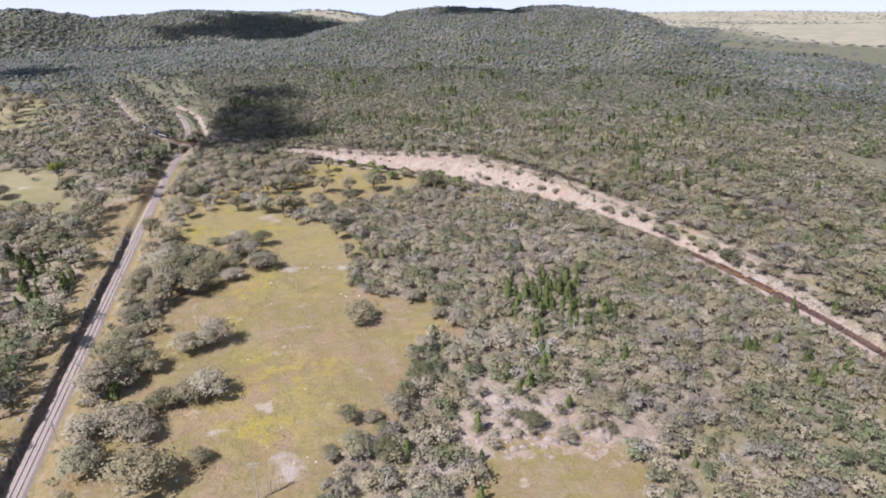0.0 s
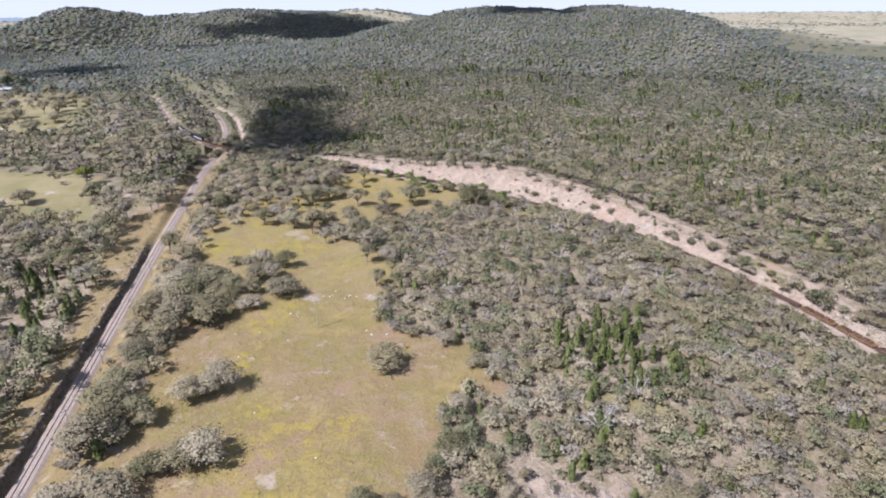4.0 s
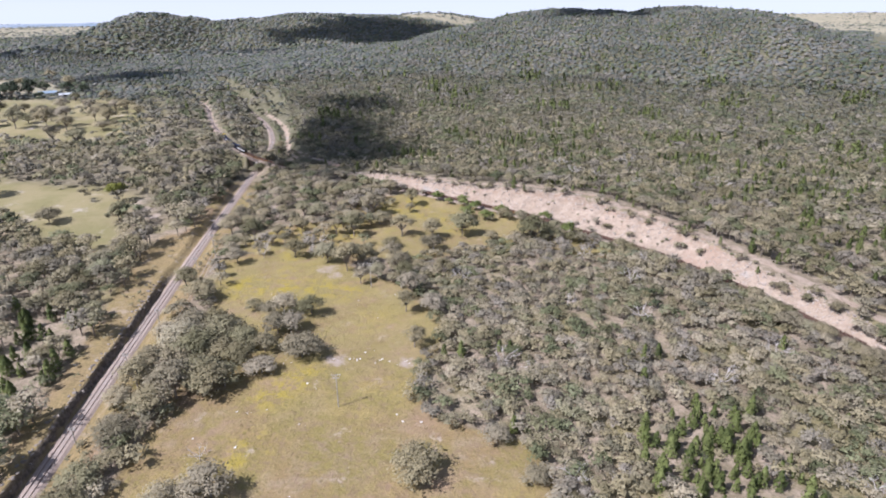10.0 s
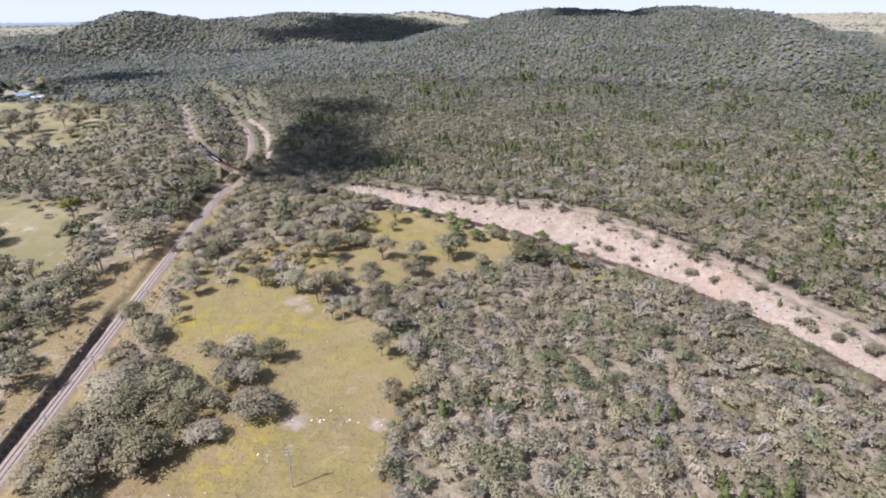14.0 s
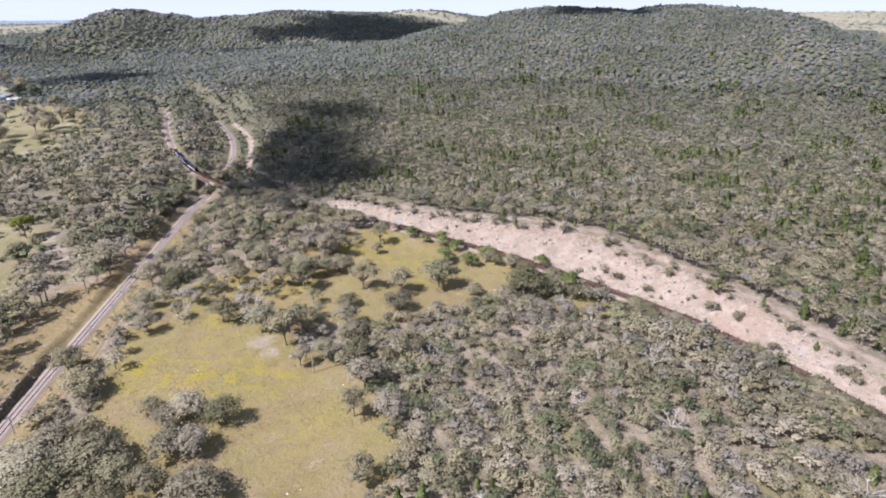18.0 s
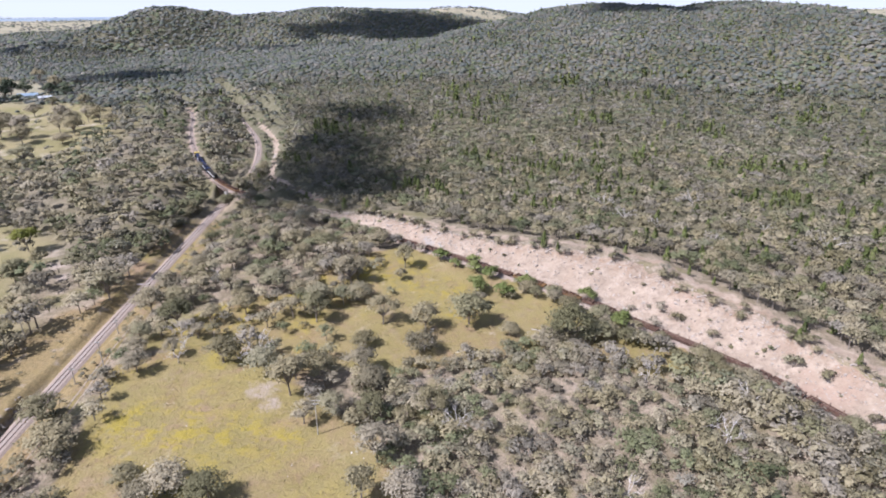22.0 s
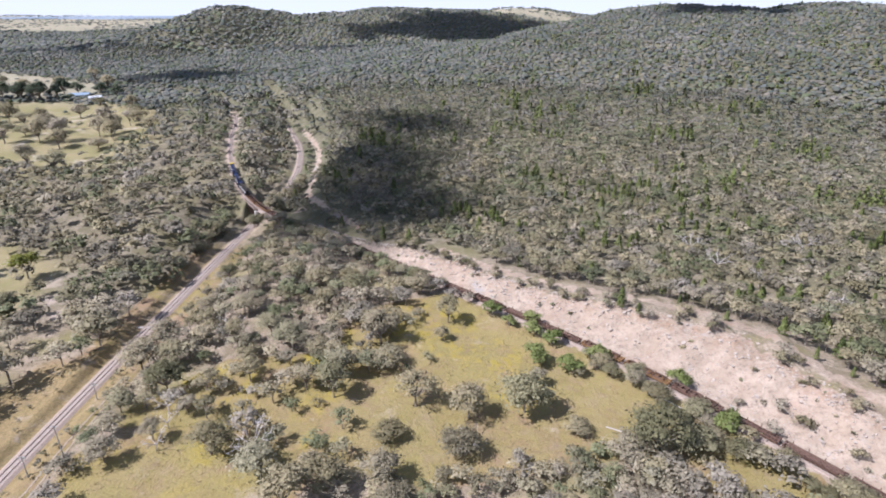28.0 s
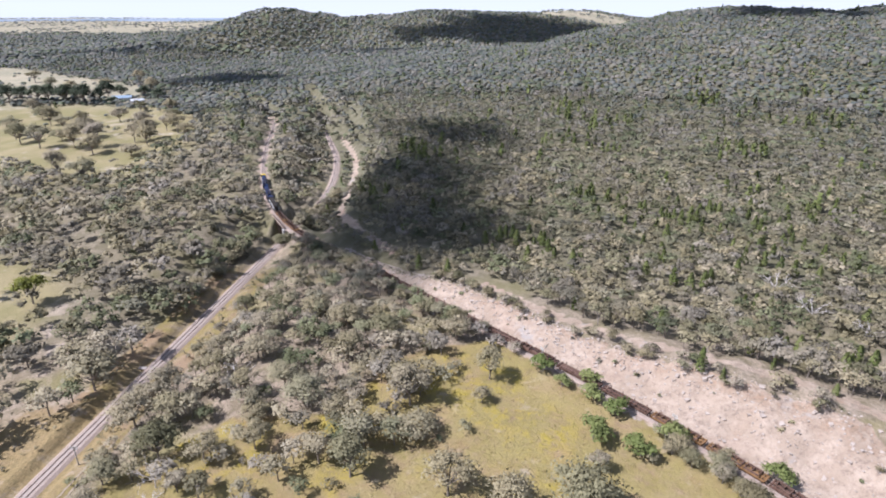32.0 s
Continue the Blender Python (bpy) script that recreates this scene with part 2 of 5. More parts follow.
    # far paddocks
    pad = mixc(N, L, ramp(N, L, grain(N, L, 70, 5), 0.4, 0.6), (0.35, 0.305, 0.205), (0.27, 0.25, 0.165))
    pad = mixc(N, L, calc(N, L, "MULTIPLY", ramp(N, L, med, 0.45, 0.7), 0.5), pad, (0.42, 0.355, 0.275))
    c = mixc(N, L, attr(N, "paddock"), c, pad)
    # raw cut earth
    cut = mixc(N, L, ramp(N, L, med, 0.35, 0.7), (0.335, 0.26, 0.192), (0.44, 0.352, 0.272))
    cut = mixc(N, L, ramp(N, L, grain(N, L, 1.7, 7, 0.8), 0.47, 0.68), cut, (0.225, 0.17, 0.13))
    cut = mixc(N, L, ramp(N, L, big, 0.52, 0.72), cut, (0.36, 0.25, 0.185))
    cut = mixc(N, L, ramp(N, L, grain(N, L, 12, 6, 0.7), 0.58, 0.7), cut, (0.33, 0.30, 0.27))
    rim = calc(N, L, "MULTIPLY", attr(N, "rim"), ramp(N, L, grain(N, L, 3.5, 6, 0.75), 0.42, 0.6))
    cut = mixc(N, L, rim, cut, mixc(N, L, ramp(N, L, fine, 0.4, 0.65), (0.33, 0.225, 0.15), (0.20, 0.15, 0.105)))
    ce = calc(N, L, "ADD", attr(N, "cut"), calc(N, L, "MULTIPLY", calc(N, L, "SUBTRACT", grain(N, L, 4, 6, 0.7), 0.5), 1.3))
    c = mixc(N, L, ramp(N, L, ce, 0.42, 0.6), c, cut)
    # broken rock of the lower cutting, its wall's shade painted in as dark colour
    rock = mixc(N, L, ramp(N, L, grain(N, L, 1.3, 6, 0.75), 0.4, 0.65), (0.075, 0.063, 0.052), (0.20, 0.165, 0.135))
    c = mixc(N, L, attr(N, "rock"), c, rock)
    L.new(c, b.inputs["Base Color"])
    bump(N, L, b, calc(N, L, "ADD", fine, calc(N, L, "MULTIPLY", med, 2.0)), 0.9, 0.35)
    return m


M_GROUND = ground_material()

# ---- plan ----


def smooth(t):
    t = np.clip(t, 0, 1)
    return t * t * (3 - 2 * t)


def spline(ctrl, step=4.0):
    """An even curve through control points (x, y, z)."""
    P = np.array([ctrl[0]] + list(ctrl) + [ctrl[-1]], float)
    out = []
    for a, b, c, d in zip(P[:-3], P[1:-2], P[2:-1], P[3:]):
        n = max(2, int(np.linalg.norm(c - b) / 2))
        t = np.arange(n)[:, None] / n
        out.append(0.5 * (2 * b + (c - a) * t + (2 * a - 5 * b + 4 * c - d) * t**2 + (3 * b - a - 3 * c + d) * t**3))
    Q = np.concatenate(out + [P[-1:]])
    s = np.r_[0, np.cumsum(np.linalg.norm(np.diff(Q, axis=0), axis=1))]
    k = np.arange(0, s[-1], step)
    return np.stack([np.interp(k, s, Q[:, i]) for i in range(3)], 1)


LOWER = spline([(-75.5, -145, -4), (-98.8, 0, -4.8), (-131.6, 200, -5.6), (-158.5, 378, -6.6), (-164, 424, -5.2), (-175, 468, -3), (-193, 513, 0), (-216, 552, 3), (-243, 598, 6), (-254, 616, 6.8)])
UPPER = spline([(150, -170, -12), (160, -60, -11.5), (161, 10, -11), (157, 49, -10), (147, 90, -9), (137, 117, -8), (113, 164, -6), (93, 193, -5),
                (79, 208, -4), (57, 227, -3), (34, 246, -2), (4, 267, -1), (-31, 289, 0), (-66, 312, 0), (-108, 339, 0), (-151, 367, 0.5),
                (-184, 403, 2.5), (-211, 444, 5), (-241, 500, 8), (-263, 548, 10), (-290, 595, 11), (-320, 626, 12), (-400, 680, 13)])
TRACK_WEST = spline([(-92, 348, 0), (-118, 368, 0), (-139, 398, 0), (-153, 440, 0), (-166, 483, 0), (-180, 515, 0), (-199, 545, 0), (-230, 590, 0), (-264, 627, 0), (-305, 655, 0)])


def near(line, x, y, run_on=30):
    """Signed way from a line (positive to its right), its height there and how far along."""
    best = np.full(x.shape, 1e9)
    side, zz, along = np.zeros(x.shape), np.zeros(x.shape), np.zeros(x.shape)
    step = np.linalg.norm(line[1] - line[0])
    for i in range(len(line) - 1):
        a, b = line[i], line[i + 1]
        d = b[:2] - a[:2]
        t = ((x - a[0]) * d[0] + (y - a[1]) * d[1]) / (d @ d)
        t = np.clip(t, -run_on if i == 0 else 0, run_on if i == len(line) - 2 else 1)
        px, py = x - a[0] - t * d[0], y - a[1] - t * d[1]
        r = px * px + py * py
        m = r < best
        best = np.where(m, r, best)
        side = np.where(m, np.sign(px * d[1] - py * d[0]), side)
        zz = np.where(m, a[2] + np.clip(t, 0, 1) * (b[2] - a[2]), zz)
        along = np.where(m, (i + t) * step, along)
    return side * np.sqrt(best), zz, along


def ridge(x, y, pts, radius, power, steep=1.0):
    """A hill along a crest (x, y, height); steep: how much faster it falls away sideways."""
    h, x = np.zeros(x.shape), x * steep
    for a, b in zip(pts[:-1], pts[1:]):
        a, b = np.array((a[0] * steep, *a[1:]), float), np.array((b[0] * steep, *b[1:]), float)
        d = b[:2] - a[:2]
        t = np.clip(((x - a[0]) * d[0] + (y - a[1]) * d[1]) / (d @ d), 0, 1)
        r = np.hypot(x - a[0] - t * d[0], y - a[1] - t * d[1])
        h = np.maximum(h, (a[2] + t * (b[2] - a[2])) * smooth(1 - r / radius) ** power)
    return h


def waves(x, y, size, seed):
    """Soft irregular swell, about -1 to 1."""
    r = np.random.RandomState(seed)
    out = np.zeros(x.shape)
    for k in range(9):
        a, f, p = r.uniform(0, 6.28), r.uniform(0.6, 1.7) / size, r.uniform(0, 6.28)
        out = out + np.sin((x * np.cos(a) + y * np.sin(a)) * f * 6.28 + p + 0.7 * np.sin((x * np.sin(a) - y * np.cos(a)) * f * 4 + p))
    return out / 4.5


def natural(x, y):
    """The lie of the land before the railways were cut into it."""
    s, zl, _ = near(LOWER, x, y)
    z = -3.5 + 0.5 * waves(x, y, 60, 1)
    z = z - 2.4 * smooth(-s / 12) * smooth((y - 150) / 50) * smooth((345 - y) / 40) - 1.2 * smooth(s / 10) * smooth((40 - s) / 25) * smooth((y - 190) / 40) * smooth((340 - y) / 40)
    z = z - 6.0 * smooth((x - 60) / 90) * smooth((240 - y) / 120)
    z = z + 3.0 * smooth((y - 210) / 110)
    far = np.hypot(x, y)
    z = z + 16 * smooth((y - 380) / 420) + 14 * smooth((far - 900) / 3800) + 5 * waves(x, y, 900, 3) * smooth((far - 900) / 900)
    z = z + 4 * smooth((x - 160) / 500) * smooth((y + 300) / 500)
    hill = ridge(x, y, [(-260, 720, 8), (-170, 845, 20), (-117, 934, 22), (-70, 1018, 28), (-15, 1100, 42), (48, 1169, 63), (92, 1197, 72), (146, 1211, 86), (185, 1216, 91),
                        (241, 1196, 85), (289, 1175, 75), (324, 1151, 76), (365, 1123, 85), (405, 1099, 87), (439, 1064, 84), (496, 1057, 74), (546, 1012, 56),
                        (584, 970, 38), (621, 914, 21), (701, 811, 10), (1050, 600, 6)], 700, 0.9, 2.2) * (1 - 0.66 * smooth((x - 455) / 150))
    left = ridge(x, y, [(-1100, 1400, 4), (-900, 1400, 18), (-822, 1412, 31), (-795, 1455, 56), (-769, 1498, 87), (-747, 1597, 76), (-712, 1689, 62), (-650, 1820, 62), (-572, 1898, 70), (-486, 1973, 74), (-393, 2044, 70),
                        (-291, 2111, 70), (-144, 2176, 82), (-67, 2230, 74), (13, 2280, 64), (95, 2278, 54), (400, 2250, 45), (600, 2250, 40)], 560, 0.9, 3.2)
    away = ridge(x, y, [(1900, 4100, 45), (2700, 4000, 60), (3600, 3300, 45)], 700, 1.0)
    roll = 3.0 * waves(x, y, 210, 7) * smooth((far - 330) / 300)
    z = z + np.maximum(np.maximum(hill, left), away) + roll
    # a shallow trough along the lower line
    k = smooth((y - 225) / 40) * smooth((640 - y) / 90) * smooth((36 - np.abs(s)) / 26)
    return z * (1 - k) + (zl + np.where(y < 345, 1.4, 1.0)) * k


def bank_width(along):
    """How far the raw slope reaches beyond the upper line."""
    return np.interp(along, [180, 240, 290, 320, 350, 376, 391, 406, 434, 450, 460, 475, 490, 505, 526, 560, 580, 600, 625, 680], [3, 5, 8, 9, 11, 15, 16, 19, 23, 28, 27, 21, 17, 13, 11, 10, 9, 4, 2, 1])


def beside(line, along, off):
    """The place at a way along a line of 4 m steps, off to its right."""
    k = np.arange(len(line)) * 4.0
    d = np.gradient(line[:, :2], axis=0)
    d = d / np.hypot(d[:, :1], d[:, 1:])
    return np.interp(along, k, line[:, 0]) + np.interp(along, k, d[:, 1]) * off, np.interp(along, k, line[:, 1]) - np.interp(along, k, d[:, 0]) * off


ROAD = spline([(*(float(v) for v in beside(UPPER, a, 8.5 + float(bank_width(a)) + 1.5 * math.sin(a / 23))), 0) for a in range(232, 580, 18)])


def ground_h(x, y):
    x, y = np.asarray(x, float), np.asarray(y, float)
    z = natural(x, y)
    # upper line: bed, fill on the near side, cut slope on the far side
    s, zt, al = near(UPPER, x, y)
    w = bank_width(al)
    rough = 0.8 * waves(x, y, 14, 21) * smooth((s - 5) / 6)
    rough = rough + 1.3 * waves(al, 0.12 * s, 9, 25) * smooth((s - 5) / 5) * smooth((4 + w - s) / 6)
    zu = zt + np.minimum(8.0, 0.45 * w) * smooth(np.clip((s - 4) / w, 0, 1) ** 0.85) + rough * smooth((w - 6) / 10)
    fade = np.interp(al, [560, 640], [45, 8])
    k = np.where(s > 0, smooth((4 + w + fade - s) / fade), smooth((14 + s) / 10))
    z = z * (1 - k) + (zu + np.where(s > 4 + w, 0.06 * (s - 4 - w), 0)) * k
    # lower line: bed, with a rock wall on its left
    s, zt, al = near(LOWER, x, y)
    rock = smooth((185 - y) / 30)
    k = rock * smooth((24 + s) / 18) * (s < 0)
    z = z * (1 - k) + (zt + 2.7 + 0.6 * waves(x, y, 13, 23)) * k
    foot = np.where(s < 0, 3.1 - 0.3 * rock + 0.5 * rock * waves(x, y, 9, 24), 3.4)
    wall = np.where(s < 0, 4.5 - 3.4 * rock, 4.5) - 1.5 * smooth((y - 385) / 15)
    k = smooth((foot + wall - np.abs(s)) / wall)
    return z * (1 - k) + (zt - 0.2) * k


def inside(x, y, poly, soft=0.0):
    """1 inside an outline, falling to 0 over a soft edge outside."""
    hit, best = np.zeros(np.shape(x), bool), np.full(np.shape(x), 1e9)
    for (ax, ay), (bx, by) in zip(poly, poly[1:] + poly[:1]):
        c = ((ay > y) != (by > y)) & (x < (bx - ax) * (y - ay) / ((by - ay) or 1e-9) + ax)
        hit ^= c
        t = np.clip(((x - ax) * (bx - ax) + (y - ay) * (by - ay)) / ((bx - ax) ** 2 + (by - ay) ** 2), 0, 1)
        best = np.minimum(best, np.hypot(x - ax - t * (bx - ax), y - ay - t * (by - ay)))
    return np.where(hit, 1.0, np.clip(1 - best / soft, 0, 1) if soft else 0.0)


FIELD = [(-99, 150), (-88, 100), (-86, 60), (-86, 20), (-82, -30), (-80, -90), (-30, -90), (-26, -6), (-6, 8), (-2, 40), (12, 62), (6, 72), (-20, 84), (-21, 103),
         (-15, 128), (-17, 143), (-30, 165), (-50, 178), (-63, 190), (-92, 205), (-112, 190)]
CLEARING = [(-48, 203), (-30, 196), (-10, 205), (12, 214), (38, 222), (46, 228), (30, 243), (0, 263), (-30, 284), (-44, 280), (-44, 262), (-36, 245), (-52, 232)]
GAP_FRONT = [(11, -18), (19, -10), (30, -11), (41, -13), (48, -18), (47, -60), (10, -60)]
VERGE = [(-146, 176), (-129, 116), (-113, 40), (-106, 40), (-118, 110), (-139, 225), (-154, 225), (-155, 200)]
PADDOCK_A = [(-170, 200), (-168, 212), (-197, 242), (-202, 262), (-205, 280), (-222, 292), (-250, 295), (-330, 310), (-340, 280), (-258, 246), (-212, 222)]
PADDOCK_B = [(-295, 421), (-307, 480), (-307, 513), (-361, 573), (-430, 614), (-504, 612), (-596, 599), (-660, 560), (-560, 490), (-451, 440), (-400, 420), (-331, 412)]
PADDOCK_C = [(-480, 655), (-526, 714), (-659, 770), (-767, 822), (-900, 840), (-1050, 800), (-800, 640), (-605, 625), (-560, 646)]
PADDOCK_R = [(1150, 1150), (1500, 1150), (2300, 1700), (2600, 2600), (1900, 2700), (1400, 2000)]

GLADE = [(-46, 208), (-28, 240), (-22, 262), (-36, 286), (-60, 272), (-70, 240), (-96, 232), (-112, 205), (-92, 204), (-63, 188)]
OUTCROP = [(13, 11), (20, 17), (28, 9), (40, 11), (45, 2), (57, 1), (60, -11), (58, -18), (9, -13), (6, -4)]
STRIP = [(5, 267), (32, 253), (51, 237), (69, 218), (76, 206), (53, 200), (30, 213), (11, 234), (-2, 253)]
INLET = [(-11, 79), (11, 72), (17, 47), (3, 47), (-10, 49), (-11, 63)]
BARE_SPOTS = [(-64, 183, 7), (-186, 226, 13), (-172, 208, 8), (-184, 262, 7), (-175, 252, 6), (-196, 272, 7), (-34, -11, 6), (-38, -6, 4), (-60, 177, 5), (-46, 112, 5), (-24, 112, 4), (2, -15, 6)]
WEED_SPOTS = [(-65, 164, 12), (-78, 163, 10), (-48, 273, 7), (-92, 220, 7), (-88, 243, 5), (-61, 92, 9), (-55, 101, 9), (-51, 162, 8), (-40, 30, 11), (-52, 41, 8), (-28, 34, 7), (-97, 168, 8),
              (-40, 262, 8), (-20, 258, 6), (-10, 235, 8), (-45, 6, 9), (-60, 70, 8), (-51, 261, 9), (-38, 274, 9), (-72, 241, 9), (-88, 221, 8), (-104, 224, 8), (-16, 251, 9), (-71, 284, 7), (-116, 240, 7)]


def patches(x, y, places):
    """Round soft patches, 0 to 1."""
    out = np.zeros(np.shape(x))
    for px, py, r in places:
        out = np.maximum(out, np.exp(-((x - px) ** 2 + (y - py) ** 2) / (r * r)))
    return out

# ---- ground: one sheet, its grid laid along the lower line ----
AX, AY = np.array([0.987, 0.158]), np.array([-0.158, 0.987])


def lines(lo, hi, step, reach, grow, extra=()):
    v = list(np.arange(lo, hi, step)) + list(extra)
    a, s = hi, step
    while a < reach:
        v.append(a)
        s *= grow
        a += s
    v.append(reach)
    a, s = lo, step
    while a > -reach:
        a -= s
        s *= grow
        v.append(max(a, -reach))
    return np.unique(np.round(v, 2))


U = lines(-120, 300, 2.9, 4700, 1.07, np.arange(-106, -92, 0.6))
W = lines(-110, 430, 2.9, 4700, 1.035)
uu, vv = np.meshgrid(U, W)
gx, gy = uu * AX[0] + vv * AY[0], uu * AX[1] + vv * AY[1]
gz = ground_h(gx, gy)
nu, nv = len(U), len(W)
idx = np.arange(nu * nv).reshape(nv, nu)
quads = np.stack([idx[:-1, :-1], idx[:-1, 1:], idx[1:, 1:], idx[1:, :-1]], -1).reshape(-1, 4)


def raw_mesh(name, verts, faces, smooth_faces=False):
    """A mesh of three- or four-sided faces from arrays."""
    k = faces.shape[1]
    me = bpy.data.meshes.new(name)
    me.vertices.add(len(verts))
    me.vertices.foreach_set("co", np.ascontiguousarray(verts, np.float32).ravel())
    me.loops.add(k * len(faces))
    me.loops.foreach_set("vertex_index", np.ascontiguousarray(faces, np.int32).ravel())
    me.polygons.add(len(faces))
    me.polygons.foreach_set("loop_start", np.arange(0, k * len(faces), k, dtype=np.int32))
    if smooth_faces:
        me.polygons.foreach_set("use_smooth", np.ones(len(faces), bool))
    me.update(calc_edges=True)
    return me


def values(me, name, v):
    me.attributes.new(name, "FLOAT", "POINT").data.foreach_set("value", np.ascontiguousarray(v, np.float32).ravel())


me = raw_mesh("ground", np.stack([gx, gy, gz], -1).reshape(-1, 3), quads, True)
s_up, _, al_up = near(UPPER, gx, gy)
s_lo, _, al_lo = near(LOWER, gx, gy)
s_rd, _, _ = near(ROAD, gx, gy, 0)
s_rw, _, _ = near(TRACK_WEST, gx, gy, 0)
w_up = bank_width(al_up)
bare = np.interp(al_up, [180, 300, 345], [0.52, 0.6, 1.0])
cut = np.where(s_up > 0, bare * smooth((np.where(al_up > 690, 4.5, w_up + 4) - s_up) / 4), np.where(al_up < 335, 0.65, 1.0) * smooth((np.where(al_up < 335, 9.0, np.where(al_up > 690, 4.5, 5.0)) + s_up) / 3)) * smooth((960 - al_up) / 20)
cut = np.maximum(cut, np.maximum(smooth((3.4 - np.abs(s_rd)) / 2.6), smooth((3.2 - np.abs(s_rw)) / 2.2) * smooth((580 - gy) / 25)))
cut = np.maximum(cut, 0.7 * smooth((14 - np.hypot(gx + 128, gy - 372)) / 9))
cut = np.maximum(cut, inside(gx, gy, OUTCROP, 5) * 0.5)
grass = np.maximum.reduce([inside(gx, gy, FIELD, 6), inside(gx, gy, INLET, 5), inside(gx, gy, STRIP, 6), inside(gx, gy, CLEARING, 6), inside(gx, gy, GAP_FRONT, 8), inside(gx, gy, VERGE, 6), inside(gx, gy, GLADE, 8),
                           smooth((15 - np.abs(s_lo)) / 5) * smooth((350 - gy) / 40)])
lea = np.maximum(inside(gx, gy, PADDOCK_A, 12), inside(gx, gy, PADDOCK_B, 30))
gold = np.maximum(inside(gx, gy, VERGE, 7) * (0.7 + 0.3 * waves(gx, gy, 20, 13)), 0.85 * smooth((np.where(gy > 235, np.where(s_lo > 0, 5.5, 8), 11) - np.abs(s_lo)) / 4) * smooth((360 - gy) / 40))
# strips along the cutting's left wall where its shade is put into the colour
rock = smooth((190 - gy) / 15) * smooth((s_lo + 4.5) / 0.9) * smooth((-s_lo - 2.6) / 0.5) + 0.5 * smooth((gy - 235) / 30) * smooth((350 - gy) / 20) * smooth((s_lo + 6) / 1.5) * smooth((-s_lo - 3) / 1)
rim = smooth((s_up / (w_up + 4) - 0.55) / 0.3) * (w_up > 9) * smooth((1.25 - s_up / (w_up + 4)) / 0.2)
litter = smooth((np.hypot(gx, gy - 60) - np.where((s_lo > 0) & (s_up > 0), 190, 430)) / 150)
litter = np.maximum(litter, 0.55 * (s_lo < 0) * smooth((gy - 225) / 60))
pad = np.maximum.reduce([inside(gx, gy, PADDOCK_C, 60), inside(gx, gy, PADDOCK_R, 120),
                         smooth((np.hypot(gx, gy) - 2300) / 500), smooth((150 - np.hypot((gx + 100) * 0.8, gy - 2130)) / 50)])
weed = 1.1 * patches(gx, gy, WEED_SPOTS) + 0.45 * smooth(inside(gx, gy, FIELD, 10)) * smooth(0.2 + waves(gx, gy, 45, 11)) + 0.8 * smooth(inside(gx, gy, GLADE, 14)) * smooth(0.1 + waves(gx, gy, 24, 12))
for name, v in (("cut", cut), ("grass", grass), ("paddock", pad), ("lea", lea), ("gold", np.clip(gold, 0, 1)), ("rock", np.clip(rock, 0, 1)), ("litter", litter), ("rim", rim), ("lush", 0.75 * inside(gx, gy, FIELD, 6) * smooth((gy - 70) / 70) + np.maximum(0.6 * inside(gx, gy, GLADE, 8), 0.72 * np.maximum(inside(gx, gy, CLEARING, 8), inside(gx, gy, STRIP, 8)))), ("pale", patches(gx, gy, BARE_SPOTS)), ("weed", np.clip(weed, 0, 1))):
    values(me, name, v)
me.materials.append(M_GROUND)
tagged(new("ground", me), "dry grassy hill country with pale soil", "ground", kind="structure")
# the last ranges, beyond all else; their blue-grey is distance haze painted in
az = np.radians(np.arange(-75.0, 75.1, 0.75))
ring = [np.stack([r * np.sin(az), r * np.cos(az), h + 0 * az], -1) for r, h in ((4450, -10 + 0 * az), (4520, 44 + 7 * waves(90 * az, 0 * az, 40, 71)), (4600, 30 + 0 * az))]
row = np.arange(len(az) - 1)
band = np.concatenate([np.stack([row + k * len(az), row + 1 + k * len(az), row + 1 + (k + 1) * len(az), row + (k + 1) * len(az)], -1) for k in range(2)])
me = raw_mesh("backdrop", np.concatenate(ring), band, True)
me.materials.append(simple("haze_blue_ranges", (0.20, 0.255, 0.315), (0.29, 0.335, 0.385), 220, 1.0))
tagged(new("backdrop", me), "far wooded ranges on the horizon, painted in haze blue", "hills", kind="structure")


# ---- trees ----
def unit(v):
    return v / np.maximum(np.linalg.norm(v, axis=-1, keepdims=True), 1e-9)


def leaves(rng, centres, out, size, flat=0.6, stir=0.45):
    """Leaf clumps as small tilted three-sided faces (n, 3, 3), and the way each faces out of its crown (n, 3)."""
    n = len(centres)
    nrm = unit(out * flat + (0, 0, 0.55) + rng.normal(0, stir, (n, 3)))
    a = unit(np.cross(nrm, rng.normal(0, 1, (n, 3))))
    b = np.cross(nrm, a)
    s = size * rng.uniform(0.65, 1.35, (n, 1))
    corner = [a * s * 0.8 * math.cos(t) + b * s * 0.62 * math.sin(t) + rng.normal(0, 0.13, (n, 3)) * s for t in (0.0, 2.1, 4.2)]
    return np.stack([centres + q for q in corner], 1), np.repeat(nrm[:, None], 3, 1)


